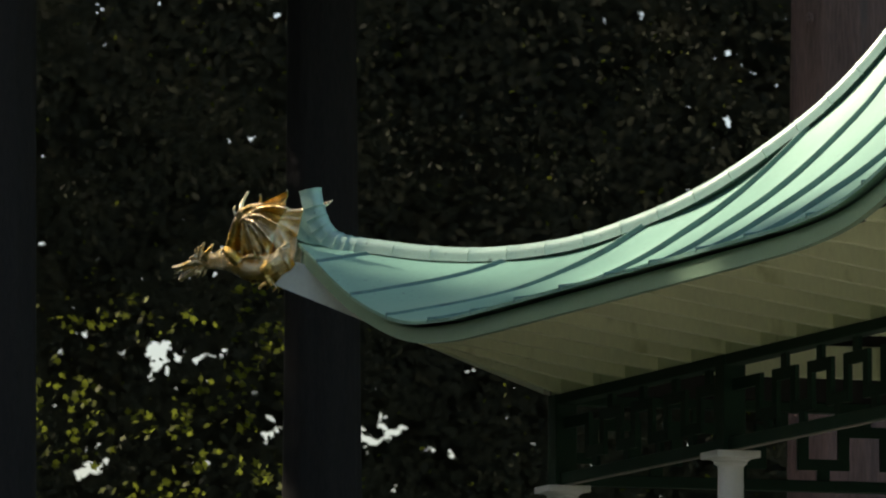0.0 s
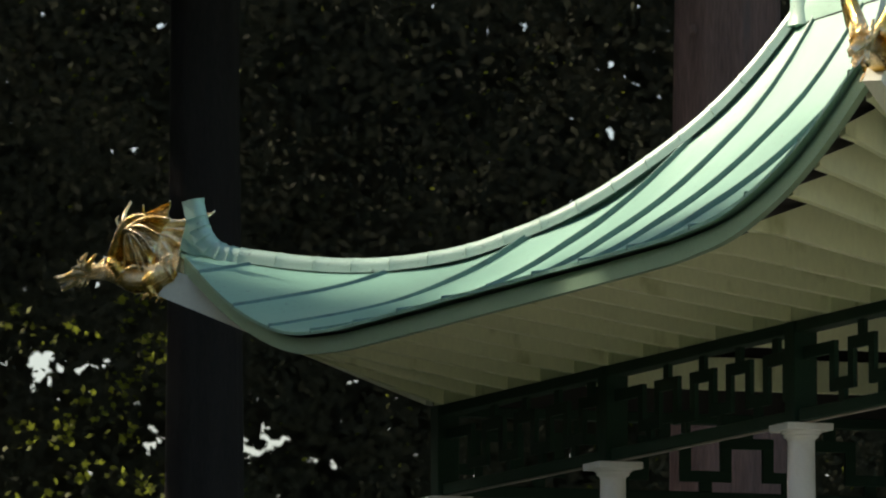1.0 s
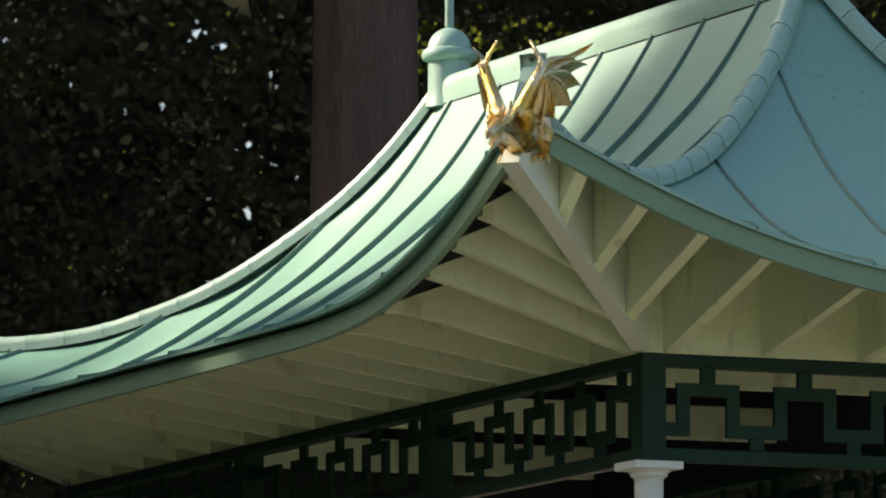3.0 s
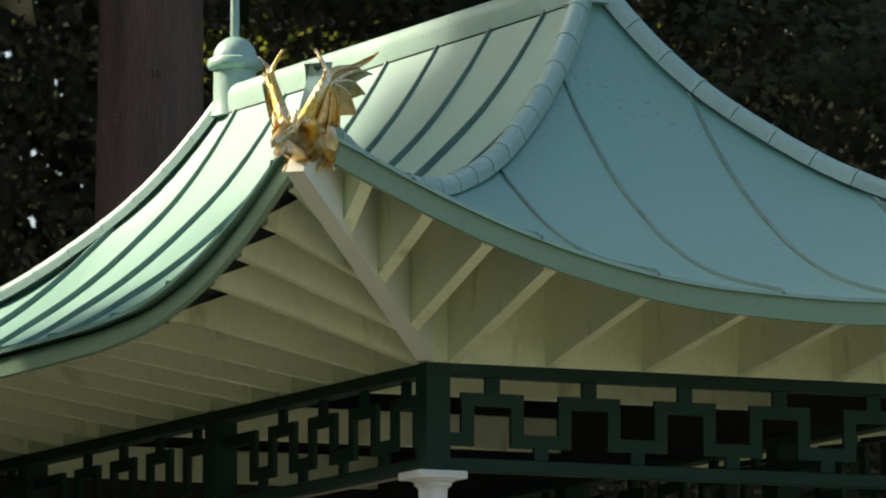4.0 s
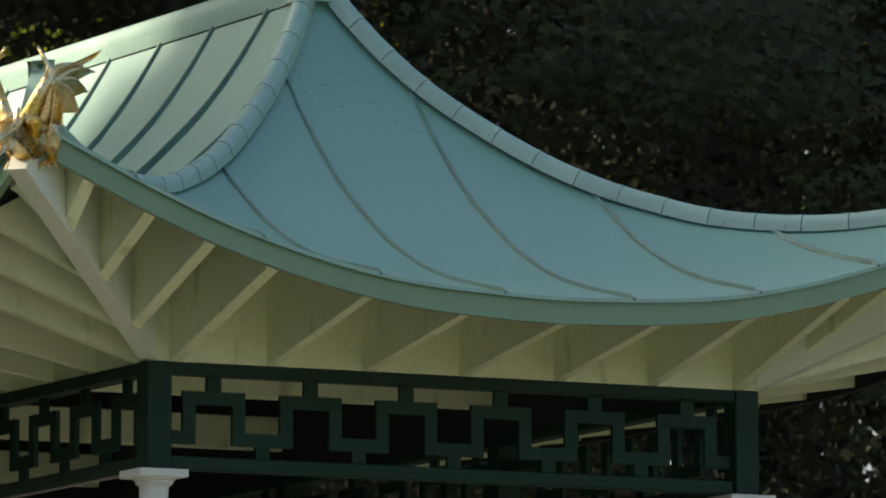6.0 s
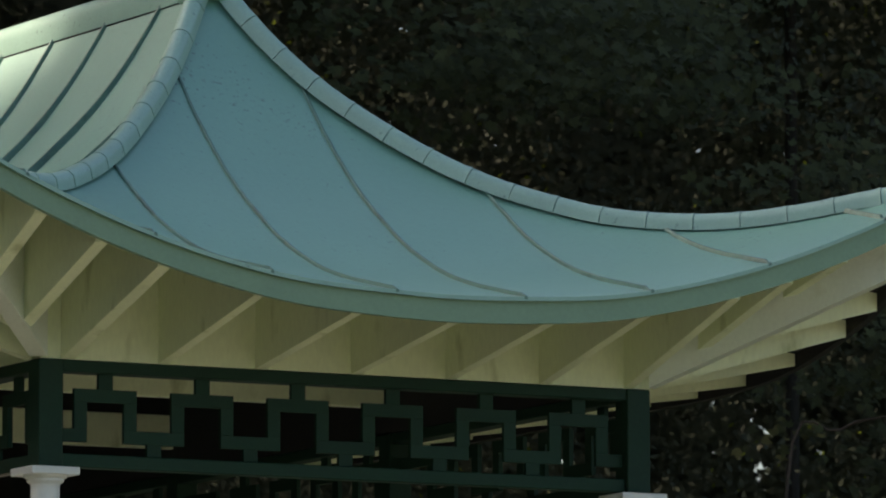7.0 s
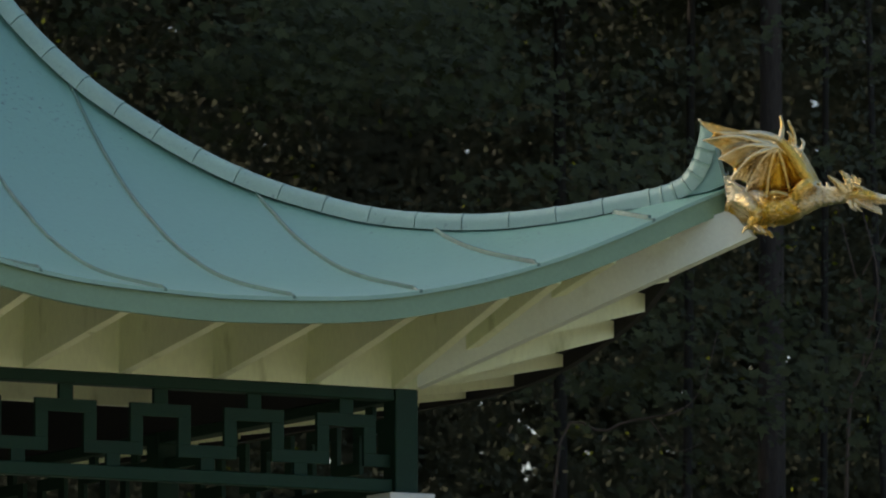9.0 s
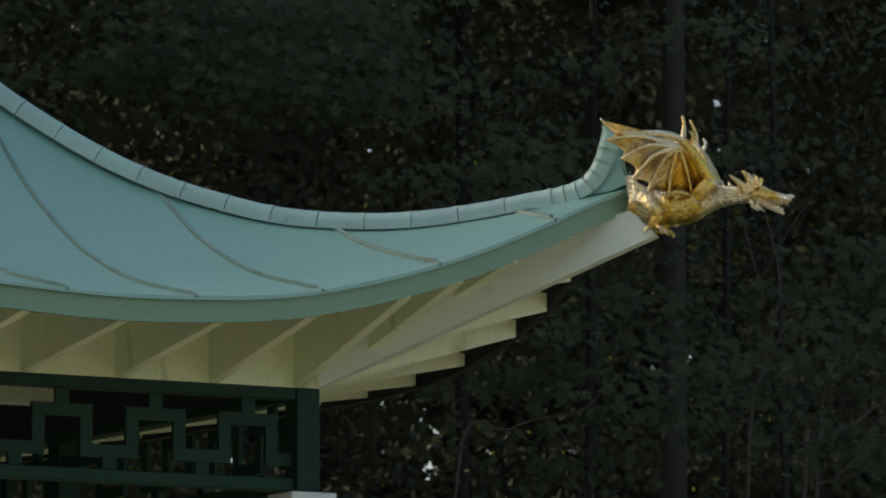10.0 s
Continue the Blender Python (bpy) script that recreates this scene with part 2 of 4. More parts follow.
# roof slopes, decks, seams
for side, (length, plan) in SIDES.items():
    count = 54 if length == W else 176
    rows_across = 26
    alongs = [-OVER + (length + 2 * OVER) * k / count for k in range(count + 1)]

    def sheet(drop, inset):
        verts, faces = [], []
        for a in alongs:
            a2 = min(max(a, -OVER + inset), length + OVER - inset)
            top = hip_limit(a2, length)
            for j in range(rows_across + 1):
                over = overhang(side, corner_gap(a2, length))
                i = -over + inset + (top + over - inset) * j / rows_across
                x, y = plan(a2, i)
                # on the long sides the pans dish a little between their seams
                dish = 0.010 * (math.cos(2 * math.pi * (a2 - L / 2) / 0.555) - 1) * min(1, max(0, min(a2, L - a2) + 0.5)) if length == L else 0
                dish += 0.0022 * noise.noise(Vector((x * 2.6, y * 2.6, 3.0)))          # sheet metal is never quite even
                verts.append((x, y, roof_z(i, corner_gap(a2, length)) - drop + dish * min(1, (i + over) * 4, max(0, 1.25 - i) * 3)))
        n = rows_across + 1
        for k in range(count):
            for j in range(rows_across):
                faces.append((k * n + j, (k + 1) * n + j, (k + 1) * n + j + 1, k * n + j + 1))
        return verts, faces

    v1, f1 = sheet(0.0, 0.0)
    v2, f2 = sheet(0.016, 0.0)
    n1 = rows_across + 1
    both = v1 + v2
    off = len(v1)
    rim = [(k * n1, (k + 1) * n1, off + (k + 1) * n1, off + k * n1) for k in range(count)]
    me = mesh("roof_slope", both, f1 + [tuple(off + q for q in f[::-1]) for f in f2] + rim, ROOF, True)
    bm = bmesh.new()
    bm.from_mesh(me)
    bmesh.ops.remove_doubles(bm, verts=bm.verts, dist=0.0005)
    bmesh.ops.recalc_face_normals(bm, faces=bm.faces)
    bm.to_mesh(me)
    bm.free()
    me.set_sharp_from_angle(angle=radians(50))
    slope = part("roof_slope", me, pavilion, "curved slope of painted sheet metal")
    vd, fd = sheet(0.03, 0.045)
    deck = part("roof_deck", mesh("roof_deck", vd, fd, DECK, True), pavilion, "stained deck boards under the roof, darkened for shade")
    # standing seams
    if length == W:
        seams = [-0.46, 0.06, 0.54, 1.06, 1.605, 2.15, 2.665, 3.18]
    else:
        seams = [-0.6, -0.13, 0.40, 0.96, 1.605, 2.13, 2.65, 3.165, 3.70, 4.25, 4.80, 5.355, 5.91, 6.40, 6.88]
    if side in ("rear", "right"):
        seams = [length - s for s in seams]
    for s in seams:
        top = hip_limit(s, length) - 0.02
        low = -OVER + 0.002
        if top - low < 0.12:
            continue
        steps = 60
        verts, faces = [], []
        w = 0.0055
        for j in range(steps + 1):
            i = low + (top - low) * j / steps
            rise = 0.016 if length == W else 0.012 + 0.020 * min(1, max(0, i + 0.35) / 0.7)
            if i < -OVER + 0.025 and length == W:
                rise = 0.004                       # folded flat at the eave
            lean = random.uniform(-0.0015, 0.0015)
            for da, dz in ((-w - 0.002, -0.010), (-w, rise - 0.003), (-w + 0.003, rise), (w - 0.003, rise), (w, rise - 0.003), (w + 0.002, -0.010)):
                x, y = plan(s + da + lean, i + (0.0 if j else -0.004))
                verts.append((x, y, roof_z(i, corner_gap(s, length)) + dz + (lift(corner_gap(s + da, length)) - lift(corner_gap(s, length)))))
        for j in range(steps):
            for q in range(5):
                faces.append((j * 6 + q, j * 6 + q + 1, (j + 1) * 6 + q + 1, (j + 1) * 6 + q))
        faces += [tuple(range(6)), tuple(range(steps * 6, steps * 6 + 6))]
        me = fixed_normals(mesh("seam", verts, faces, SEAM, True))
        me.set_sharp_from_angle(angle=radians(35))
        part("seam", me, slope)
    # fascia board, following the lifted eave
    verts, faces = [], []
    steps = 70
    for k in range(steps + 1):
        f = k / steps
        set_back = 0.018 * min(1, min(f, 1 - f) * 9) if side == "left" else 0
        for depth, up in ((0.020 + set_back, 1), (0.020 + set_back, 0), (0.050 + set_back, 0), (0.050 + set_back, 1)):
            a = -(OVER - depth) + (length + 2 * (OVER - depth)) * f
            gap = corner_gap(a, length)
            depth = overhang(side, gap) - depth
            zt = F + section(-OVER) + lift(gap) - 0.0145 - (0.011 * min(1, gap / 0.8) if side == "left" else 0)
            zb = F + section(-OVER) + lift(gap) - fascia_height(gap)
            x, y = plan(a, -depth)
            verts.append((x, y, zt if up else zb))
    for k in range(steps):
        for q in range(4):
            r = (q + 1) % 4
            faces.append((k * 4 + q, k * 4 + r, (k + 1) * 4 + r, (k + 1) * 4 + q))
    me = fixed_normals(mesh("fascia", verts, faces, FASCIA, True))
    # faces turned inward get near-black, shade put into their colour
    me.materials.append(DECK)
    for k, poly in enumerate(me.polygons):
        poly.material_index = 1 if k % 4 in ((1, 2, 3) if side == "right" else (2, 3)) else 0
    me.set_sharp_from_angle(angle=radians(40))
    part("fascia", me, pavilion, "bowed green fascia board")
    if side == "left":
        # near-black strip added for the shade in the gap under the sheet
        verts, faces = [], []
        for k in range(steps + 1):
            a = -(OVER - 0.075) + (length + 2 * (OVER - 0.075)) * k / steps
            gap = corner_gap(a, length)
            for depth in (0.070, 0.078):
                x, y = plan(a, depth - OVER)
                verts += [(x, y, F + section(-OVER) + lift(gap) - 0.018), (x, y, F + section(-OVER) + lift(gap) - 0.075)]
        for k in range(steps):
            p, q = k * 4, (k + 1) * 4
            faces += [(p, q, q + 1, p + 1), (p + 2, p + 3, q + 3, q + 2), (p, p + 2, q + 2, q), (p + 1, q + 1, q + 3, p + 3)]
        part("gap_shade_board", fixed_normals(mesh("gap_shade_board", verts, faces, DECK, True)), pavilion, "near-black strip standing in for shade in the gap under the sheet")
    # rafters
    number = 4 if length == W else 13
    pitch = (length - 1.05) / number
    jacks = [-0.63, -0.385, -0.14, 0.115]
    commons = [0.525 + pitch * k for k in range(number + 1)] if length == L else [0.523 + 0.411 * k for k in range(5)]
    far_jacks = [length - q for q in jacks[:3]] + [length - (0.115 if length == L else 0.092)]
    for a in jacks + commons + far_jacks:
        gap = corner_gap(a, length)
        over_corner = min(a, length - a)
        start = 0.016 if over_corner > 0.03 else over_corner - 0.012
        if start < -OVER + 0.1:
            continue
        tail = -overhang(side, gap) + (0.072 if side == "left" else 0.054)
        at_front_left = side in ("front", "left") and a < length / 2
        low0 = F + (0.0 if over_corner > 0.03 else 0.585 * (-over_corner) + 0.012 if at_front_left else 0.80 * (-over_corner) + 0.03)
        low1 = F + section(-OVER) + lift(gap) - fascia_height(gap) + 0.012
        if over_corner <= 0.12:
            low1 -= 0.016
        if over_corner <= 0.03:
            low0 = min(low0, low1 - 0.01)
        verts, faces = [], []
        steps = 8
        for j in range(steps + 1):
            f = j / steps
            i = start + (tail - start) * f
            zb = low0 + (low1 - low0) * f
            for da in (-0.020, 0.034 if over_corner <= 0.12 and at_front_left else 0.022):
                zt = roof_z(i, corner_gap(a + da, length)) - 0.034
                if side == "left" and a < 1.6:
                    zt -= 0.055 * max(0, (f - 0.62) / 0.38) * min(1, (1.6 - a) / 0.6)     # tapered tails
                x, y = plan(a + da, i)
                verts += [(x, y, min(zb, zt - 0.02)), (x, y, zt)]
        for j in range(steps):
            p, q = j * 4, (j + 1) * 4
            faces += [(p, p + 1, q + 1, q), (p + 2, q + 2, q + 3, p + 3), (p, q, q + 2, p + 2), (p + 1, p + 3, q + 3, q + 1)]
        faces += [(0, 2, 3, 1), (steps * 4, steps * 4 + 1, steps * 4 + 3, steps * 4 + 2)]
        part("rafter", fixed_normals(mesh("rafter", verts, faces, CREAM)), pavilion)
    # boards that close the wall between the rafters
    steps = 24
    verts, faces = [], []
    for k in range(steps + 1):
        a = 0.012 + (length - 0.024) * k / steps
        for i in (0.012, 0.042):
            x, y = plan(min(max(a, i), length - i), i)
            verts += [(x, y, F + 0.001), (x, y, roof_z(i, corner_gap(a, length)) - 0.034)]
    for k in range(steps):
        p, q = k * 4, (k + 1) * 4
        faces += [(p, q, q + 1, p + 1), (p + 2, p + 3, q + 3, q + 2), (p, p + 2, q + 2, q), (p + 1, q + 1, q + 3, p + 3)]
    part("wall_board", fixed_normals(mesh("wall_board", verts, faces, CREAM)), pavilion)
    if side not in ("right", "rear"):
        continue
    # board added inside the wall, its unlit look put into the near-black colour
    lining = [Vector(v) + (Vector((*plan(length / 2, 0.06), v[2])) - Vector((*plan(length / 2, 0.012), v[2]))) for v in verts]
    part("shade_lining", fixed_normals(mesh("shade_lining", lining, faces, DECK)), pavilion, "near-black inner board added for the shade inside the wall")

# corners: plan of a point that lies the distance a outside the wall corner, and the outward direction
CORNERS = {
    "front_left": lambda a: (-a, -a),
    "front_right": lambda a: (W + a, -a),
    "rear_left": lambda a: (-a, L + a),
    "rear_right": lambda a: (W + a, L + a),
}


def hip_surface(a):
    return roof_z(-a, OVER - a)


HORN = [(0.832, 0.995), (0.822, 0.93), (0.810, 0.87), (0.792, 0.815), (0.765, 0.77), (0.725, 0.742), (0.675, 0.724)]
hip_line = [(a, F + z) for a, z in HORN]
step_a = 0.60
while step_a > -W / 2 - 0.02:
    hip_line.append((step_a, hip_surface(step_a) + 0.016 + 0.015 * min(1, max(0, (-step_a - 0.2) / 0.5))))
    step_a -= 0.06

for corner, plan in CORNERS.items():
    ux, uy = plan(1)[0] - plan(0)[0], plan(1)[1] - plan(0)[1]
    outward = Vector((ux, uy, 0)).normalized()
    sideways = Vector((0, 0, 1)).cross(outward)
    back = 0.05 if corner == "front_left" else -0.010
    line = [Vector((*plan(a - back * max(0, (a - 0.55) / 0.28)), z)) for a, z in hip_line]
    # resample into tiles, short round the horn
    length_at = [0.0]
    for p, q in zip(line, line[1:]):
        length_at.append(length_at[-1] + (q - p).length)

    def on_line(s):
        k = max(0, min(len(line) - 2, int(np.searchsorted(length_at, s)) - 1))
        f = (s - length_at[k]) / (length_at[k + 1] - length_at[k])
        return line[k].lerp(line[k + 1], f)

    cuts, s = [0.0], 0.0
    while s < length_at[-1] - 0.01:
        s += 0.088 if s < 0.05 else 0.052 if s < 0.37 else 0.192
        cuts.append(min(s, length_at[-1]))
    core = [on_line(length_at[-1] * (0.004 + 0.992 * k / 90)) for k in range(91)]
    cap = part("hip_cap", fixed_normals(mesh("hip_cap", *tube(core, [0.034] * 91, 16), JOINT, True)), pavilion, "rounded metal hip cap turned up into a horn")
    for k in range(len(cuts) - 1):
        verts, faces = [], []
        steps, arc = 6, 14
        for j in range(steps + 1):
            s0 = cuts[k] + 0.0015 + (cuts[k + 1] - cuts[k] - 0.0030) * j / steps
            p = on_line(min(s0, length_at[-1] - 1e-4))
            q1, q0 = on_line(min(s0 + 0.03, length_at[-1] - 1e-4)), on_line(max(s0 - 0.03, 0))
            tangent = (q1 - q0).normalized()
            normal = sideways.cross(tangent).normalized()
            r = 0.041 - 0.001 * min(1, s0 / 0.45) + ((0.0042 if s0 < 0.45 else 0.0022) if j == 0 else 0.0)
            drop = 0.046 + (0.029 - 0.046) * min(1, max(0, s0 - 0.2) / 0.3)
            verts.append(p - sideways * (r + 0.003) - normal * drop)
            for m in range(1, arc):
                th = radians(-95 + 190 * (m - 1) / (arc - 2))
                verts.append(p + sideways * (math.sin(th) * r) + normal * (math.cos(th) * r))
            verts.append(p + sideways * (r + 0.003) - normal * drop)
        for j in range(steps):
            for m in range(arc):
                faces.append((j * (arc + 1) + m, j * (arc + 1) + m + 1, (j + 1) * (arc + 1) + m + 1, (j + 1) * (arc + 1) + m))
        faces.append(tuple(range(arc + 1)))
        faces.append(tuple(range(steps * (arc + 1), (steps + 1) * (arc + 1))))
        me = fixed_normals(mesh("cap_tile", verts, faces, CAP, True))
        me.set_sharp_from_angle(angle=radians(45))
        part("cap_tile", me, cap)
    # upright web under the horn
    rim = [(0.885, F + 0.765)] + [(a - back * max(0, (a - 0.55) / 0.28), F + z) for a, z in HORN]
    foot = [(a, hip_surface(a) - 0.01) for a in (0.60, 0.66, 0.72, 0.78, 0.84)]
    outline = rim + foot
    verts = []
    for sgn in (-1, 1):
        verts += [Vector((*plan(a), z)) + sideways * 0.037 * sgn for a, z in outline]
    n = len(outline)
    faces = [tuple(range(n)), tuple(range(n, 2 * n))] + [(k, (k + 1) % n, n + (k + 1) % n, n + k) for k in range(n)]
    part("horn_web", fixed_normals(mesh("horn_web", verts, faces, ROOF)), pavilion)
    # end block that closes the horn
    tip = line[0] + outward * 0.012
    part("horn_end", box(0.03, 0.082, 0.05, CAP, 0.006), pavilion, at=pose(tip.x, tip.y, tip.z - 0.026, 0, 0, math.degrees(math.atan2(outward.y, outward.x))))
    # hip rafter
    verts, faces = [], []
    steps = 12
    for j in range(steps + 1):
        a = 0.004 + (0.965 - 0.004) * j / steps
        zb = F + 0.002 + 0.578 * a
        zt = hip_surface(min(a, 0.9)) - 0.05
        if a > 0.78:
            zt = F + section(-OVER) + lift(max(0, OVER - a)) - 0.10
        for sgn in (-1, 1):
            p = Vector((*plan(a), 0)) + sideways * 0.036 * sgn
            q = Vector((*plan(a - (0.065 if j == steps else 0)), 0)) + sideways * 0.036 * sgn
            verts += [(p.x, p.y, zb), (q.x, q.y, max(zt, zb + 0.05))]
    for j in range(steps):
        p, q = j * 4, (j + 1) * 4
        faces += [(p, p + 1, q + 1, q), (p + 2, q + 2, q + 3, p + 3), (p, q, q + 2, p + 2), (p + 1, p + 3, q + 3, q + 1)]
    faces += [(0, 2, 3, 1), (steps * 4, steps * 4 + 1, steps * 4 + 3, steps * 4 + 2)]
    part("hip_rafter", fixed_normals(mesh("hip_rafter", verts, faces, PALE)), pavilion, "thick whitish hip rafter")

# ridge
verts, faces = [], []
arc = 12
for j in range(21):
    y = W / 2 + (L - W) * j / 20
    prof = [(-0.064, 1.632), (-0.065, 1.70), (-0.063, 1.712)] + [(-0.063 * math.cos(math.pi * m / arc), 1.712 + 0.058 * math.sin(math.pi * m / arc)) for m in range(1, arc)] + [(0.063, 1.712), (0.065, 1.70), (0.064, 1.632)]
    verts += [(W / 2 + x, y, F + z) for x, z in prof]
n = len(prof)
for j in range(20):
    for m in range(n - 1):
        faces.append((j * n + m, j * n + m + 1, (j + 1) * n + m + 1, (j + 1) * n + m))
faces += [tuple(range(n)), tuple(range(20 * n, 21 * n))]
me = fixed_normals(mesh("ridge_cap", verts, faces, CAP, True))
me.set_sharp_from_angle(angle=radians(40))
part("ridge_cap", me, pavilion, "rounded green metal ridge cap")

# strip added as the shadow gap under the cap, dark by colour
part("ridge_flashing", box(0.118, L - W, 0.04, DECK, 0.002), pavilion, "dark strip for the shadow gap under the ridge cap", pose(W / 2, L / 2, F + 1.632))

# finials at the ends of the ridge
for y in (W / 2, L - W / 2):
    post = lathe("finial", [(0.108, 1.625), (0.101, 1.66), (0.096, 1.70), (0.095, 1.835), (0.1, 1.84)], CAP)
    finial = part("finial", post, pavilion, "green metal ridge finial with domed top", pose(W / 2, y, F))
    part("collar", lathe("collar", [(0.095, 1.83), (0.116, 1.838), (0.123, 1.85), (0.124, 1.868), (0.118, 1.882), (0.1, 1.89)], CAP), finial)
    dome = [(0.098 * math.cos(radians(t)), 1.885 + 0.1 * math.sin(radians(t))) for t in range(0, 90, 8)] + [(0.022, 1.986)]
    part("dome", lathe("dome", dome, CAP), finial)
    part("rod", lathe("rod", [(0.020, 1.98), (0.019, 2.3), (0.017, 2.75), (0.006, 2.8)], CAP, 20), finial)


# columns
def column(x, y):
    ob = part("column", None, pavilion, "round white column with square cap", pose(x, y, 0))
    h = F - 0.413
    part("abacus", box(0.2, 0.2, 0.03, WHITE, 0.003), ob, at=pose(0, 0, h - 0.015))
    part("capital", lathe("capital", [(0.055, h - 0.085), (0.0555, h - 0.066), (0.060, h - 0.060), (0.069, h - 0.055), (0.072, h - 0.050), (0.071, h - 0.044),
                                      (0.077, h - 0.040), (0.083, h - 0.036), (0.084, h - 0.030)], WHITE), ob)
    part("shaft", lathe("shaft", [(0.07, 0.12), (0.07, 0.6), (0.066, 1.3), (0.060, 1.9), (0.055, h - 0.085)], WHITE), ob)
    part("base", lathe("base", [(0.1, 0.0), (0.1, 0.05), (0.088, 0.07), (0.09, 0.09), (0.085, 0.11), (0.07, 0.13)], WHITE), ob)


for k in range(4):
    column(0.051, 0.051 + BAY * k)
    column(W - 0.051, 0.051 + BAY * k)

# frieze: posts over the columns, rails and fretwork between them
POST = 0.102
for k in range(4):
    for x in (0.051, W - 0.051):
        part("frieze_post", box(POST, POST, 0.410, GREEN), pavilion, at=pose(x, 0.051 + BAY * k, F - 0.2055))


def frieze(name_at, span, number, half=False):
    """One panel of fretwork of that clear span, from its own left end, in its own upright plane."""
    panel = part("frieze_panel", None, pavilion, "dark green fretwork frieze panel", name_at)

    def bar(x0, x1, z0, z1, deep=0.02):
        part("bar", box(x1 - x0, deep, z1 - z0, GREEN, 0.0012), panel, at=pose((x0 + x1) / 2, 0, (z0 + z1) / 2))

    t = 0.054
    part("rail", box(span, 0.085, 0.046, GREEN), panel, at=pose(span / 2, 0, -0.0235))
    part("rail", box(span, 0.06, 0.052, GREEN), panel, at=pose(span / 2, 0, -0.382))
    if half:
        part("strip", box(span, 0.034, 0.004, STONE, 0.001), panel, "greyish strip under the rail", pose(span / 2, 0, -0.4102))
    edge = 0.064
    run = 0.262
    p = (span - 2 * edge - t) / (number + 0.5) if half else (span - 2 * edge - run) / (number - 1)
    for k in range(number):
        x0 = edge + p * k
        bar(x0, x0 + run, -0.155, -0.105)
        bar(x0, x0 + t, -0.258, -0.155)
        bar(x0 + run - t, x0 + run, -0.258, -0.155)
        bar(x0 + run / 2 - 0.03, x0 + run / 2 + 0.03, -0.105, -0.046)
        if k < number - 1 or half:
            bar(x0 + run - t, x0 + p + t, -0.308, -0.258)
            mid = x0 + (run + p) / 2
            bar(mid - 0.03, mid + 0.03, -0.356, -0.308)
    bar(0, edge + t, -0.308, -0.258)
    if half:
        bar(edge + p * number, edge + p * number + t, -0.258, -0.155)
        bar(edge + p * number, span, -0.155, -0.105)
    else:
        bar(span - edge - t, span, -0.308, -0.258)


for y in (0.051, L - 0.051):
    frieze(pose(POST, y, F), W - 2 * POST, 6)
for x in (0.051, W - 0.051):
    for k in range(3):
        frieze(pose(x, POST + BAY * k, F, 0, 0, 90), BAY - POST, 4, True)

# tie beams across the pavilion
for y in (0.051 + BAY, 0.051 + 2 * BAY, L - 0.14):
    part("tie_beam", box(W - 0.2, 0.04, 0.15, CREAM), pavilion, "cream tie beam", pose(W / 2, y, F + 0.18))

# floor and ground
floor = tagged(new("floor", box(W + 1.0, L + 1.0, 0.3, STONE, 0.02)), "plain stone floor slab of the pavilion", "floor", kind="structure")
floor.location = (W / 2, L / 2, -0.15)


def ground_z(x, y):
    """Height of the ground: a low rise with the pavilion on it."""
    d = math.hypot(x - W / 2, y - L / 2)
    near = min(1, max(0, (d - 5) / 22))
    return -0.30 - 1.55 * near * near * (3 - 2 * near) + 0.12 * noise.noise(Vector((x, y, 0)) * 0.13) * min(1, d / 8)


cells = 90
verts, faces = [], []
coords = [math.copysign(abs(u) ** 2.6, u) * 3000 for u in np.linspace(-1, 1, cells)]
for x in coords:
    for y in coords:
        verts.append((x, y, ground_z(x, y)))
for i in range(cells - 1):
    for j in range(cells - 1):
        faces.append((i * cells + j, (i + 1) * cells + j, (i + 1) * cells + j + 1, i * cells + j + 1))
tagged(new("ground", mesh("ground", verts, faces, GRASS, True)), "grassy ground of a woodland clearing", "ground", kind="structure")
# unseen pale ground, added to throw light up under the eaves
verts, faces = [], []
for i in range(25):
    for j in range(25):
        x, y = -9.2 + 32.0 * i / 24, -26.0 + 34.4 * j / 24
        verts.append((x, y, ground_z(x, y) + 0.09))
for i in range(24):
    for j in range(24):
        if j < (18 if i < 6 else 15):
            faces.append((i * 25 + j, (i + 1) * 25 + j, (i + 1) * 25 + j + 1, i * 25 + j + 1))
tagged(new("pavement", mesh("pavement", verts, faces, BOUNCE_GROUND, True)), "unseen pale ground added to bounce light under the eaves", "pavement", kind="structure")


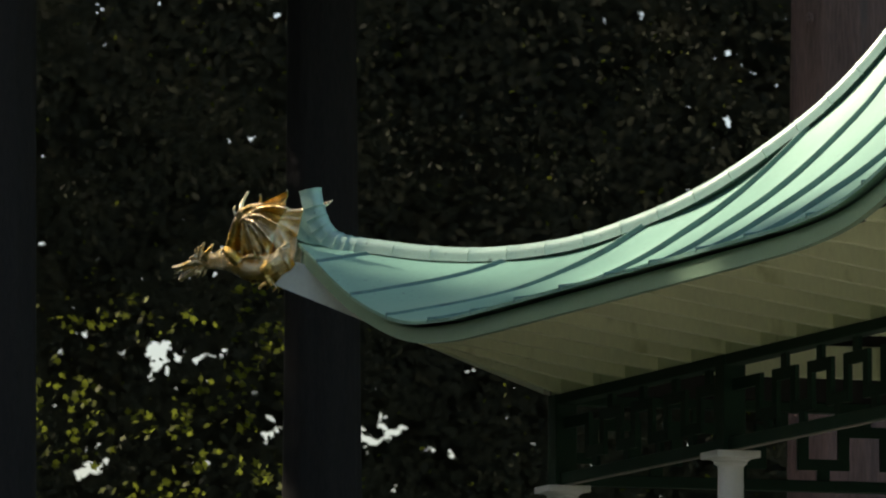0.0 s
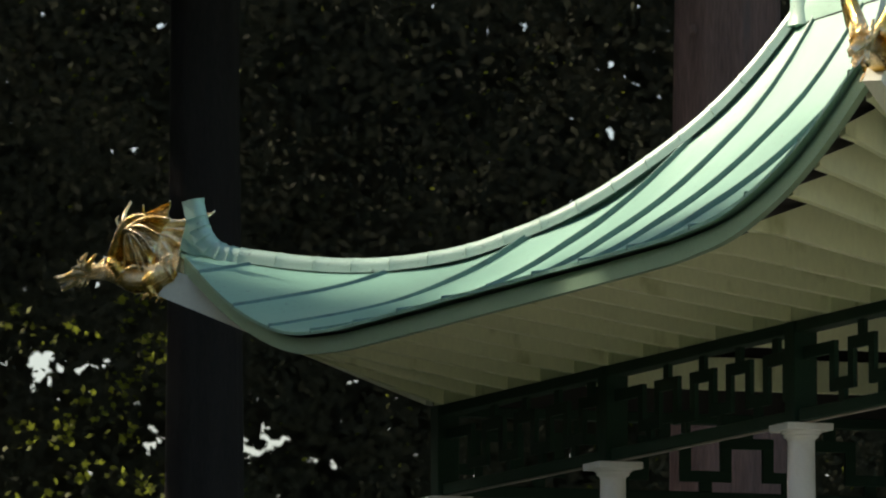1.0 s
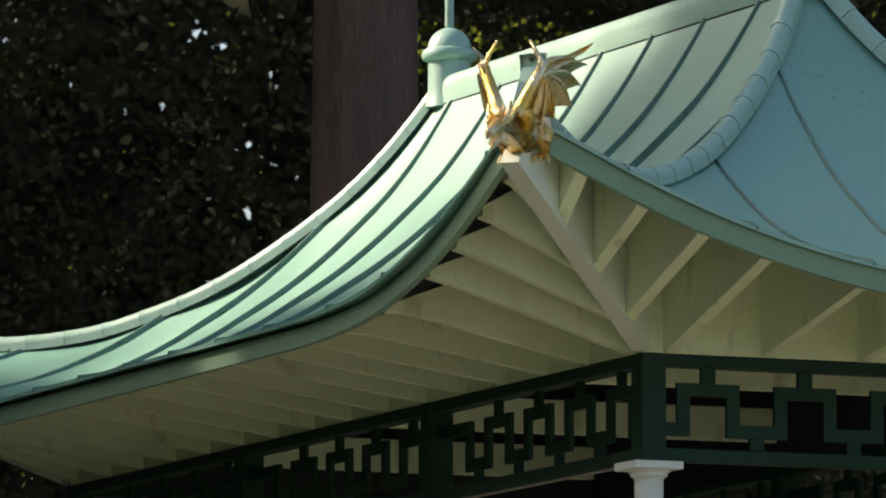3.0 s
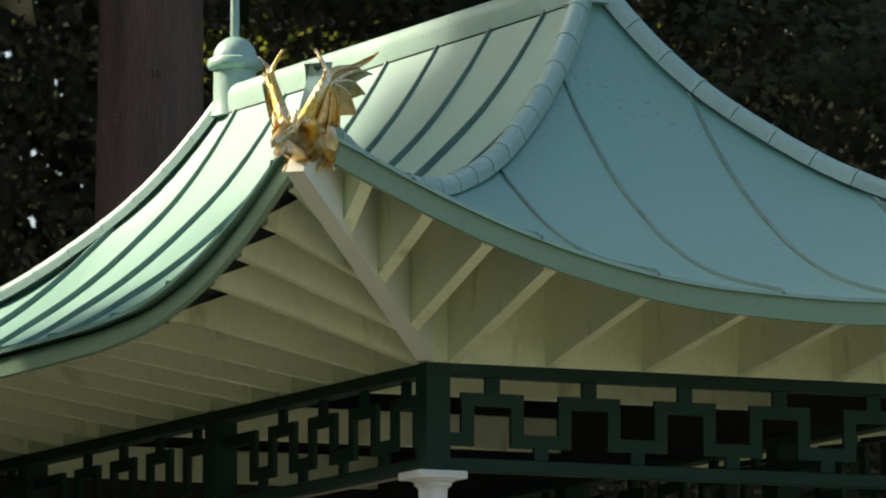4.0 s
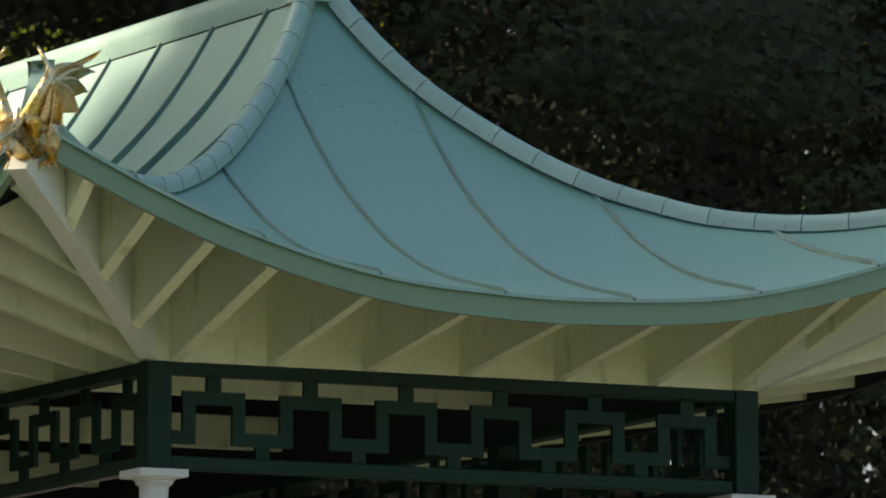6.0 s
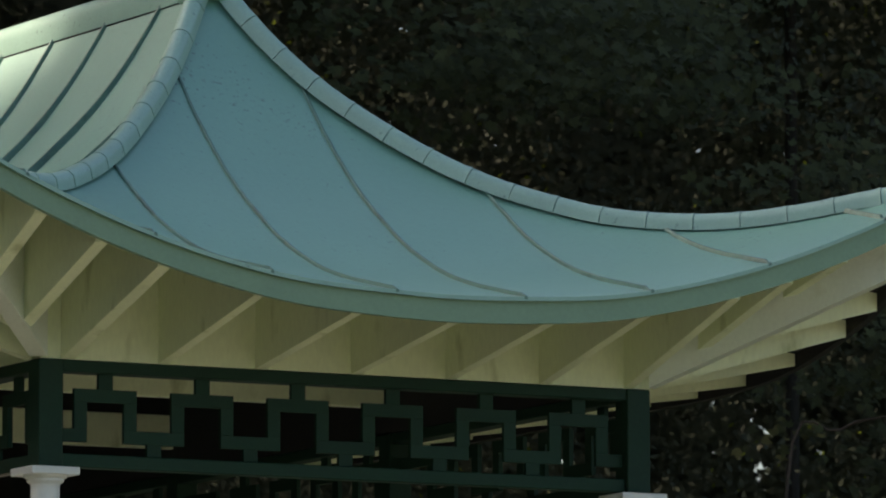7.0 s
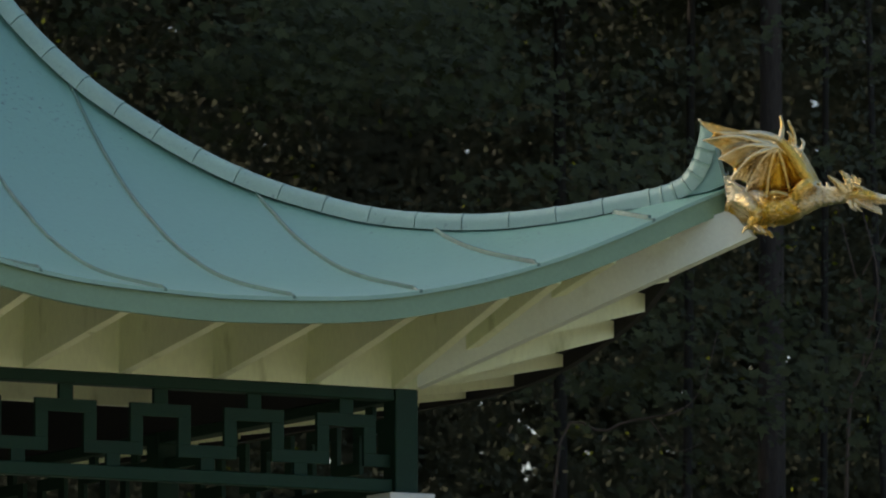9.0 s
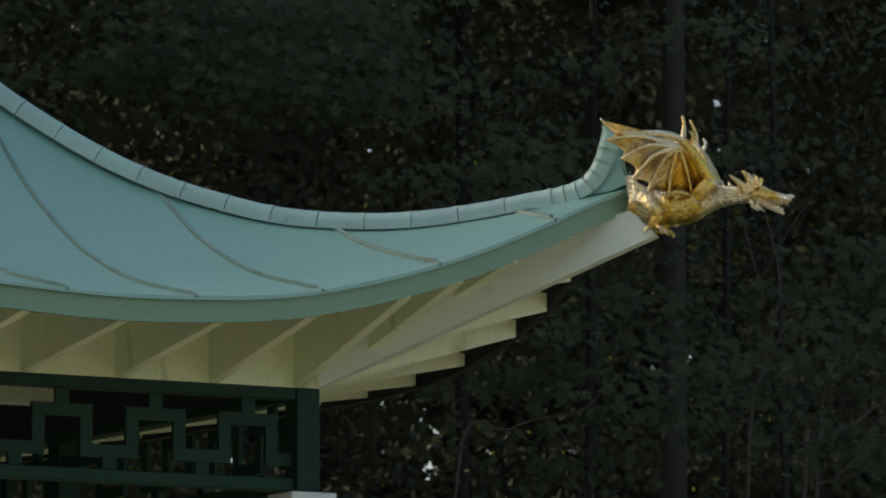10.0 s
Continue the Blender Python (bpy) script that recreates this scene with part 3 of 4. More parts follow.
# ---- gilded dragons on the hip ends ----
def dragon_mesh():
    verts, faces = [], []

    def take(vf):
        off = len(verts)
        verts.extend(vf[0])
        faces.extend([tuple(q + off for q in f) for f in vf[1]])

    def horn(points, r0, r1, seg=8):
        p = smooth_path(points, 4)
        take(tube(p, [r0 + (r1 - r0) * k / (len(p) - 1) for k in range(len(p))], seg))

    # trunk, neck and skull as one run: x outward, z over the frieze, then radii
    run = smooth_path([(1.265, 0, 0.70, 0.040, 0.050), (1.32, 0, 0.685, 0.058, 0.062), (1.40, 0, 0.668, 0.066, 0.064), (1.48, 0, 0.664, 0.066, 0.060),
                       (1.55, 0, 0.69, 0.056, 0.054), (1.61, 0, 0.712, 0.042, 0.043), (1.66, 0, 0.722, 0.033, 0.034), (1.70, 0, 0.730, 0.034, 0.034),
                       (1.745, 0, 0.736, 0.040, 0.036), (1.785, 0, 0.730, 0.038, 0.031), (1.835, 0, 0.717, 0.030, 0.024), (1.885, 0, 0.707, 0.026, 0.020), (1.908, 0, 0.705, 0.014, 0.012)], 5)
    # ring-shaped scales swell the skin along trunk and neck
    rings = []
    for k, p in enumerate(run):
        swell = 1 + (0.06 if k % 3 == 0 and p[0] < 1.69 else 0)
        rings.append((p[3] * swell, p[4] * swell))
    take(tube([p[:3] for p in run], rings, 18))
    # rows of raised scales on trunk and neck
    for k in range(2, len(run) - 26, 1):
        p = run[k]
        for m in range(9):
            th = radians(-60 + 300 * (m + 0.5 * (k % 2)) / 9)
            c0 = Vector((p[0], p[3] * 0.97 * math.cos(th), p[2] + p[4] * 0.97 * math.sin(th)))
            n = Vector((0.25, math.cos(th), math.sin(th))).normalized()
            r = 0.011 * p[3] / 0.06 + 0.002
            t1 = Vector((0, -math.sin(th), math.cos(th)))
            off = len(verts)
            verts.extend([c0 - Vector((r * 1.1, 0, 0)), c0 + t1 * r, c0 + Vector((r * 1.5, 0, 0)) + n * 0.004, c0 - t1 * r, c0 + n * 0.007])
            faces.extend([(off, off + 1, off + 4), (off + 1, off + 2, off + 4), (off + 2, off + 3, off + 4), (off + 3, off, off + 4)])
    # lower jaw, teeth, nose horn, brow, ears, beard
    jaw = smooth_path([(1.735, 0, 0.712, 0.030, 0.018), (1.78, 0, 0.682, 0.026, 0.014), (1.83, 0, 0.655, 0.020, 0.011), (1.862, 0, 0.640, 0.014, 0.010), (1.872, 0, 0.638, 0.006, 0.005)], 4)
    take(tube([p[:3] for p in jaw], [(p[3], p[4]) for p in jaw], 12))
    for sgn in (-1, 1):
        for k in range(6):
            u = k / 5
            horn([(1.785 + 0.1 * u, sgn * (0.028 - 0.010 * u), 0.706 - 0.012 * u), (1.787 + 0.1 * u, sgn * (0.026 - 0.010 * u), 0.682 - 0.006 * u)], 0.0055, 0.001, 6)
            horn([(1.785 + 0.075 * u, sgn * (0.022 - 0.008 * u), 0.688 - 0.036 * u), (1.787 + 0.075 * u, sgn * (0.020 - 0.008 * u), 0.704 - 0.036 * u)], 0.005, 0.001, 6)
        horn([(1.72, sgn * 0.030, 0.755), (1.75, sgn * 0.040, 0.768), (1.785, sgn * 0.034, 0.756)], 0.013, 0.009)          # brow
        horn([(1.765, sgn * 0.036, 0.748), (1.772, sgn * 0.041, 0.746)], 0.010, 0.006)                                   # eye
        horn([(1.715, sgn * 0.03, 0.75), (1.715, sgn * 0.045, 0.79), (1.695, sgn * 0.05, 0.835)], 0.021, 0.005)           # ear
        horn([(1.70, sgn * 0.032, 0.742), (1.69, sgn * 0.05, 0.77), (1.668, sgn * 0.058, 0.80)], 0.017, 0.004)
        horn([(1.715, sgn * 0.02, 0.76), (1.735, sgn * 0.028, 0.80), (1.728, sgn * 0.03, 0.83)], 0.011, 0.003)
        horn([(1.73, sgn * 0.015, 0.765), (1.755, sgn * 0.02, 0.79), (1.76, sgn * 0.02, 0.815)], 0.009, 0.002)
        horn([(1.715, sgn * 0.025, 0.70), (1.722, sgn * 0.03, 0.672), (1.74, sgn * 0.026, 0.655)], 0.012, 0.002)          # beard
        horn([(1.74, sgn * 0.022, 0.69), (1.752, sgn * 0.024, 0.665), (1.77, sgn * 0.02, 0.652)], 0.010, 0.002)
    horn([(1.885, 0, 0.712), (1.905, 0, 0.720), (1.922, 0, 0.714)], 0.016, 0.006)
    for sgn in (-1, 1):
        # arm, wrist and fingers of the wing
        shoulder = (1.60, sgn * 0.035, 0.755)
        wrist = (1.492, sgn * 0.115, 0.925)
        knuckle = (1.485, sgn * 0.115, 0.893)
        horn([shoulder, (1.565, sgn * 0.065, 0.82), (1.525, sgn * 0.095, 0.885), wrist], 0.030, 0.018, 10)
        horn([(1.50, sgn * 0.105, 0.92), (1.44, sgn * 0.13, 0.942), (1.36, sgn * 0.15, 0.947), (1.28, sgn * 0.165, 0.95), (1.225, sgn * 0.196, 0.968), (1.203, sgn * 0.232, 0.998)], 0.017, 0.004, 10)
        horn([(1.50, sgn * 0.110, 0.93), (1.502, sgn * 0.092, 0.97), (1.488, sgn * 0.062, 1.022)], 0.014, 0.005)
        horn([(1.53, sgn * 0.10, 0.905), (1.54, sgn * 0.108, 0.935), (1.527, sgn * 0.112, 0.955)], 0.010, 0.003)
        tips = [(1.205, 0.226, 0.994), (1.212, 0.205, 0.918), (1.272, 0.190, 0.845), (1.312, 0.166, 0.768), (1.36, 0.11, 0.725), (1.435, 0.08, 0.702), (1.525, 0.05, 0.712), (1.595, 0.036, 0.750)]
        tips = [Vector((x, sgn * y, z)) for x, y, z in tips]
        h = Vector(knuckle)
        for tip in tips[1:]:
            bow = (h + tip) / 2 + Vector((0.0, sgn * 0.012, 0.028))
            horn([h, bow, tip], 0.013, 0.005)
        # webbed skin between the fingers, sagging, with a scalloped edge
        for a, b in zip(tips, tips[1:]):
            n_u, n_v = 8, 8
            off = len(verts)
            for layer in (0.0, 0.005):
                for iu in range(n_u + 1):
                    u = iu / n_u
                    for iv in range(n_v + 1):
                        v = iv / n_v
                        edge = a.lerp(b, v)
                        edge = edge.lerp(h, 0.13 * math.sin(math.pi * v))
                        if a is tips[0]:
                            root = Vector((1.46, sgn * 0.125, 0.93)).lerp(h, v)
                        else:
                            root = h
                        p = root.lerp(edge, u)
                        p += Vector((0, -sgn * 0.032 * math.sin(math.pi * v) * u, 0)) + Vector((0, sgn * 0.012, 0.028)) * (4 * u * (1 - u)) * (v if a is tips[0] else 1)
                        verts.append(p - Vector((0, sgn * layer, 0)))
            n = n_v + 1
            m0 = (n_u + 1) * n
            for iu in range(n_u):
                for iv in range(n_v):
                    q = (off + iu * n + iv, off + iu * n + iv + 1, off + (iu + 1) * n + iv + 1, off + (iu + 1) * n + iv)
                    faces.append(q)
                    faces.append(tuple(x + m0 for x in q[::-1]))
            for iv in range(n_v):
                q = off + n_u * n + iv
                faces.append((q, q + 1, q + 1 + m0, q + m0))
        # haunch, leg and claws gripping the rafter end
        horn([(1.33, sgn * 0.045, 0.70), (1.375, sgn * 0.075, 0.665), (1.40, sgn * 0.078, 0.635)], 0.046, 0.026, 12)
        horn([(1.40, sgn * 0.078, 0.64), (1.375, sgn * 0.074, 0.605), (1.372, sgn * 0.066, 0.585)], 0.024, 0.018, 10)
        for dx, dy in ((0.045, 0.0), (0.035, 0.03), (0.03, -0.03), (-0.03, 0.01)):
            horn([(1.372, sgn * 0.066, 0.59), (1.372 + dx * 0.7, sgn * (0.066 + dy * 0.7), 0.588), (1.372 + dx * 1.2, sgn * (0.066 + dy * 1.1), 0.566)], 0.014, 0.003)
        # fan of broad scales over the hip, and the forearm on the chest
        for k in range(6):
            u = k / 5
            horn([(1.36, sgn * 0.05, 0.715), (1.31 - 0.02 * u, sgn * (0.065 + 0.01 * u), 0.755 - 0.06 * u), (1.275, sgn * 0.06, 0.775 - 0.12 * u)], 0.015, 0.006)
        horn([(1.54, sgn * 0.045, 0.70), (1.57, sgn * 0.062, 0.735), (1.60, sgn * 0.05, 0.765)], 0.034, 0.024, 12)
        horn([(1.42, sgn * 0.06, 0.715), (1.47, sgn * 0.072, 0.722), (1.515, sgn * 0.066, 0.712)], 0.016, 0.008, 8)
    # crest of small spikes down the neck, and folds under the belly
    for k in range(7):
        x = 1.53 + 0.027 * k
        z = 0.742 + 0.016 * math.sin(k) * 0.3 + (0.004 * k if k < 4 else 0.01)
        horn([(x, 0, z), (x - 0.008, 0, z + 0.03)], 0.010, 0.002, 6)
    for k in range(6):
        x = 1.44 + 0.024 * k
        horn([(x, -0.03, 0.618 + 0.008 * k), (x + 0.006, 0, 0.606 + 0.009 * k), (x, 0.03, 0.618 + 0.008 * k)], 0.013, 0.013, 8)
    # plate by which it is bolted to the hip
    off = len(verts)
    for x0, z0, x1, z1 in ((1.300, 0.60, 1.262, 0.80),):
        for y in (-0.032, 0.032):
            verts.extend([Vector((x0 - 0.02, y, z0)), Vector((x0 + 0.012, y, z0)), Vector((x1 + 0.02, y, z1)), Vector((x1 - 0.012, y, z1))])
    faces.extend([tuple(off + q for q in f) for f in ((0, 1, 2, 3), (7, 6, 5, 4), (0, 4, 5, 1), (1, 5, 6, 2), (2, 6, 7, 3), (3, 7, 4, 0))])
    for k, v in enumerate(verts):
        v = Vector(v)
        if v.x > 1.58:
            v.z -= 0.022 * min(1, (v.x - 1.58) / 0.14)
        if v.x > 1.66:
            f = min(1, (v.x - 1.66) / 0.05)
            centre = Vector((1.90, 0, 0.712))
            small = centre + (v - centre) * 0.80
            v = v.lerp(small, f)
        verts[k] = v
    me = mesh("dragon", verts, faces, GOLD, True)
    me = fixed_normals(me)
    me.set_sharp_from_angle(angle=radians(48))
    return me


dragon_data = dragon_mesh()
for corner, plan in CORNERS.items():
    x0, y0 = plan(0)
    x1, y1 = plan(1)
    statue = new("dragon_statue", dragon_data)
    turn = math.atan2(y1 - y0, x1 - x0)
    back = {"front_left": 0.14, "front_right": 0.005}.get(corner, 0.0)
    nod, swing = (9, 7) if corner == "front_left" else (0, 0)         # one of them has sagged on its bolts
    foot = pose(x0 + (1.3 - back) * math.cos(turn), y0 + (1.3 - back) * math.sin(turn), F + {"front_left": 0.70, "rear_left": 0.652}.get(corner, 0.68), 0, 0, math.degrees(turn) + swing)
    small = 0.98 if corner == "front_left" else 1.0
    statue.matrix_basis = foot @ pose(0, 0, 0, 0, nod, 0) @ Matrix.Scale(small, 4) @ pose(-1.3, 0, -0.68)
    tagged(statue, "gilded winged dragon sculpture on the upturned roof corner", "sculpture", "roof dragons")


# ---- the woods ----
def leaves(name, centres, normals, sizes, mat, label, rng, shape="blade", parent=None):
    """Many separate leaves as one mesh: a pointed blade, or a maple leaf with five lobes."""
    n = len(centres)
    r = rng.normal(size=(n, 3))
    t = np.cross(normals, r)
    t /= np.linalg.norm(t, axis=1)[:, None] + 1e-9
    b = np.cross(normals, t)
    if shape == "maple":
        ang = np.radians([270, 300, 330, 0, 28, 52, 70, 90, 110, 128, 152, 180, 210, 240])
        rad = np.array([0.55, 0.35, 0.55, 0.38, 0.95, 0.42, 0.62, 1.15, 0.62, 0.42, 0.95, 0.38, 0.55, 0.35]) * 0.52
        out = np.stack([rad * np.cos(ang), rad * np.sin(ang)], 1)
    else:
        out = np.array([(-0.5, 0.0), (-0.12, 0.24), (0.5, 0.0), (-0.12, -0.24)])
    k = len(out)
    bend = 0.18 * (out[:, 0] ** 2 + out[:, 1] ** 2)
    v = centres[:, None, :] + sizes[:, None, None] * (out[None, :, 0, None] * t[:, None, :] + out[None, :, 1, None] * b[:, None, :]
                                                       - bend[None, :, None] * normals[:, None, :])
    me = bpy.data.meshes.new(name)
    me.vertices.add(n * k)
    me.vertices.foreach_set("co", v.reshape(-1))
    me.loops.add(n * k)
    me.loops.foreach_set("vertex_index", np.arange(n * k))
    me.polygons.add(n)
    me.polygons.foreach_set("loop_start", np.arange(n) * k)
    me.polygons.foreach_set("loop_total", np.full(n, k))
    me.materials.append(mat)
    me.update()
    me.validate()
    ob = new(name, me)
    if parent:
        ob.parent = parent
        return tagged(ob, label)
    return tagged(ob, label, "foliage", kind="stuff")


rng = np.random.default_rng(7)
AZ = lambda deg: np.radians(deg)


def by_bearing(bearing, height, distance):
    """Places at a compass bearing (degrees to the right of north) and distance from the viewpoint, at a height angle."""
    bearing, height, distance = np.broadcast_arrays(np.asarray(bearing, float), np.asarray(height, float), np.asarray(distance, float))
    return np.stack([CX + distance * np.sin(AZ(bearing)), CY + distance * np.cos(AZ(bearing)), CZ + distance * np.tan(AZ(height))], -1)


def facing(n, towards, spread):
    v = rng.normal(size=(n, 3)) * spread + np.array(towards, float)
    return v / np.linalg.norm(v, axis=1)[:, None]


def field(p, scale, seed):
    return np.array([noise.noise(Vector((a * scale + seed, b * scale, c * scale))) for a, b, c in p])


# openings in the woods through which the sky shows: bearing, height angle, radius in degrees
SKY_GAPS = [(17.45, 5.34, 0.18), (17.80, 5.22, 0.14), (16.9, 4.45, 0.22), (19.08, 4.85, 0.24), (18.2, 4.95, 0.12), (18.2, 7.75, 0.10),
            (21.9, 7.65, 0.12), (17.0, 7.8, 0.10), (21.1, 8.3, 0.14), (21.6, 7.1, 0.12), (22.3, 6.55, 0.12),
            (26.5, 8.05, 0.07), (27.4, 7.8, 0.06), (29.6, 5.65, 0.16), (29.9, 5.1, 0.20), (30.7, 5.25, 0.14), (31.3, 5.0, 0.14),
            (32.1, 8.3, 0.05), (32.5, 7.6, 0.06), (30.3, 6.25, 0.10), (25.3, 5.05, 0.14), (26.6, 4.95, 0.14), (32.6, 8.5, 0.06), (16.75, 6.3, 0.14)]

for count, b0, b1, h0, h1 in ((40, 16.2, 19.4, 4.0, 6.2), (12, 20.9, 22.5, 6.2, 8.7), (16, 29.2, 31.8, 4.6, 6.4), (10, 31.6, 33.4, 4.2, 8.8), (18, 15.8, 23.0, 4.0, 9.0), (7, 23.0, 33.4, 4.0, 9.0)):
    SKY_GAPS += [(rng.uniform(b0, b1), rng.uniform(h0, h1), rng.uniform(0.03, 0.06)) for _ in range(count)]


# the wide ones are broken up by twigs and leaves
SKY_GAPS = [(b + rng.normal() * r * 0.55, h + rng.normal() * r * 0.55, rng.uniform(0.042, 0.072) * (1.22 if r > 0.155 and h < 5.5 and b < 20 else 1)) for b, h, r in SKY_GAPS for _ in range(1 if r < 0.095 else 10 if r > 0.155 and h < 5.5 and b < 20 else 2)]


SKY_GAPS = [g for g in SKY_GAPS if not (18.8 < g[0] < 19.6 and 5.15 < g[1] < 5.7)]
# scattered glints of sky low down between the stems
glints = np.random.default_rng(12)
for b0, h0, number in ((19.63, 5.07, 4), (19.97, 5.13, 2), (20.28, 4.94, 3), (19.5, 4.65, 3), (19.02, 4.78, 4), (18.18, 4.66, 4), (18.18, 5.18, 2), (17.83, 5.29, 3), (17.92, 5.07, 2),
                       (29.65, 5.42, 2), (29.81, 5.48, 1), (29.63, 5.11, 3), (30.33, 5.47, 2), (30.85, 6.19, 2), (30.93, 5.61, 2), (31.0, 5.11, 3), (29.78, 5.71, 1), (30.5, 5.11, 1), (31.27, 5.42, 1)):
    SKY_GAPS += [(b0 + glints.normal() * 0.075, h0 + glints.normal() * 0.10, glints.uniform(0.044, 0.066)) for _ in range(number)]


def open_to_sky(bearing, height, strength):
    left = np.ones(len(bearing))
    for b0, h0, r0 in SKY_GAPS:
        left *= 1 - strength * np.exp(-((bearing - b0) ** 2 * 0.8 + (height - h0) ** 2) / (r0 * 0.85) ** 2)
    return left


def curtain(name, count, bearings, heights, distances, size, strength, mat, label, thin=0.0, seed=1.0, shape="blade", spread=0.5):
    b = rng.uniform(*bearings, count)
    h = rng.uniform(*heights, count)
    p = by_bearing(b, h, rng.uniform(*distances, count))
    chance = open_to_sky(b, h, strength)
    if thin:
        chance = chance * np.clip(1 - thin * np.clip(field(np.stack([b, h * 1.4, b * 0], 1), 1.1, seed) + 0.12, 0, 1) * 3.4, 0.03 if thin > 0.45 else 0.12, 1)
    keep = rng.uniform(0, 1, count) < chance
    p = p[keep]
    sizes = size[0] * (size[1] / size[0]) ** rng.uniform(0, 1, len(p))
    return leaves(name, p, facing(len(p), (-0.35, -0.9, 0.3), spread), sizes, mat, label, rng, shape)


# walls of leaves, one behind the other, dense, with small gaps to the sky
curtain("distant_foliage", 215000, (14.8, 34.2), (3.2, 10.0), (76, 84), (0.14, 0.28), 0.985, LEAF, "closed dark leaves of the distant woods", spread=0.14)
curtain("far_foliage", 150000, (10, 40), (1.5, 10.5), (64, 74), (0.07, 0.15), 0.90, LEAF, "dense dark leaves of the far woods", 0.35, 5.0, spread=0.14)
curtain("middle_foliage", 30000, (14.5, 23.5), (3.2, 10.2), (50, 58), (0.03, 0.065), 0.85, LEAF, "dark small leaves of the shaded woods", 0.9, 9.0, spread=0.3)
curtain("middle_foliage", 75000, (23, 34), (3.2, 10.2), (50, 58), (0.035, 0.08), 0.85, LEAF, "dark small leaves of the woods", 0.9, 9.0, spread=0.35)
curtain("sunlit_foliage", 4200, (14.5, 34), (3.2, 10.2), (52, 57), (0.025, 0.065), 0.6, LEAF_SUNLIT, "scattered yellow-green leaves in the woods, brightened as if sunlit", 0.9, 2.0)
tufts = 85
stems = np.array([15.95, 16.3, 16.42, 16.85, 17.2, 17.34, 17.62, 18.05, 18.2, 18.62])          # they climb in columns with dark between
tb, th_up = stems[rng.integers(0, len(stems), tufts)] + rng.normal(size=tufts) * 0.07, 4.05 + 1.75 * rng.uniform(0, 1, tufts) ** 1.2
p = by_bearing(tb, th_up, rng.uniform(47, 50, tufts))[:, None, :] + rng.normal(size=(tufts, 11, 3)) * np.array([0.085, 0.1, 0.07])
p = p.reshape(-1, 3)
tb, th_up = np.degrees(np.arctan2(p[:, 0] - CX, p[:, 1] - CY)), np.degrees(np.arctan2(p[:, 2] - CZ, np.hypot(p[:, 0] - CX, p[:, 1] - CY)))
p = p[rng.uniform(0, 1, len(p)) < open_to_sky(tb, th_up, 0.85)]
leaves("understorey_foliage", p, facing(len(p), (-0.35, -0.7, 0.5), 0.5), rng.uniform(0.03, 0.085, len(p)), LEAF_SUNLIT, "yellow-green leaves of tall undergrowth in tufts, brightened as if sunlit", rng, "maple")
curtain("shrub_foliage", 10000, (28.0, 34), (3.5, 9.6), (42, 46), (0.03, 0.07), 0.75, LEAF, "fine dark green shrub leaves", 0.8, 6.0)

curtain("ridge_foliage", 420, (22.3, 24.1), (7.95, 8.75), (46, 47.5), (0.035, 0.075), 0.3, LEAF_SUNLIT, "yellow-green leaves on a bough, brightened as if sunlit", 1.0, 3.0, "maple")


def clear_to_sun(p, bearing, height, distance, radius):
    """Leaves that do not stand between the sun and that place."""
    d = p - by_bearing(bearing, height, distance)
    along = d @ np.array(SUN_FROM)
    off = np.linalg.norm(d - along[:, None] * np.array(SUN_FROM), axis=1)
    return p[(off > radius) | (along < 0)]


# boughs of a maple, in layered sprays
sprays = 150
sb = np.concatenate([rng.normal(28.3, 0.75, 62), rng.uniform(25.2, 33.5, 20), rng.uniform(29.4, 33.6, 68)])
sh = np.concatenate([rng.normal(8.30, 0.28, 62), rng.uniform(7.4, 9.3, 20), rng.uniform(4.4, 7.6, 68)])
centre = by_bearing(sb, sh, rng.uniform(41, 45, sprays))
each = 38
spread = rng.normal(size=(sprays, each, 3)) * np.array([0.20, 0.22, 0.05])
spread[:, :, 2] -= 0.35 * (spread[:, :, 0] ** 2 + spread[:, :, 1] ** 2)
p = (centre[:, None, :] + spread).reshape(-1, 3)
leaves("maple_foliage", p, facing(len(p), (-0.15, -0.7, 0.6), 0.3), rng.uniform(0.055, 0.13, len(p)), LEAF_MAPLE, "layered boughs of dark green maple leaves", rng, "maple")

# unseen roof of leaves added above and behind to keep the woods dark, with an opening to the sun over the undergrowth
count = 36000
p = np.stack([rng.uniform(-32, 48, count), rng.uniform(19, 95, count), rng.uniform(8.8, 13, count)], 1)
p[:, 2] += (np.hypot(p[:, 0] - CX, p[:, 1] - CY) - 60).clip(0) * 0.19          # the crowns rise with the hill behind
p = p[np.hypot(p[:, 0] + 6.2, p[:, 1] - 25.2) > 2.7]
p = p[(p[:, 0] > -3) | (p[:, 1] > 22.5) | (p[:, 2] < 10.3)]
p = clear_to_sun(p, 23.2, 8.4, 47, 1.9)
bear = np.degrees(np.arctan2(p[:, 0] - CX, p[:, 1] - CY))
up = np.degrees(np.arctan2(p[:, 2] - CZ, np.hypot(p[:, 0] - CX, p[:, 1] - CY)))
p = p[(up > 10.2) | (bear < 14) | (bear > 36)]                       # its underside is kept above what is seen
leaves("shade_canopy", p, facing(len(p), (0, 0, 1), 0.35), rng.uniform(0.9, 1.9, len(p)), LEAF, "unseen roof of leaves added to shade the woods", rng)

# leaves out of view beside the clearing, added to cut the light from the left
count = 6000
p = np.stack([rng.uniform(-17, -10.5, count), rng.uniform(-14, 22, count), rng.uniform(-1, 8.5, count)], 1)
leaves("side_light_screen", p, facing(len(p), (0.9, 0, 0.2), 0.5), rng.uniform(0.6, 1.3, len(p)), LEAF, "unseen leaves beside the clearing, added to cut light from the left", rng)

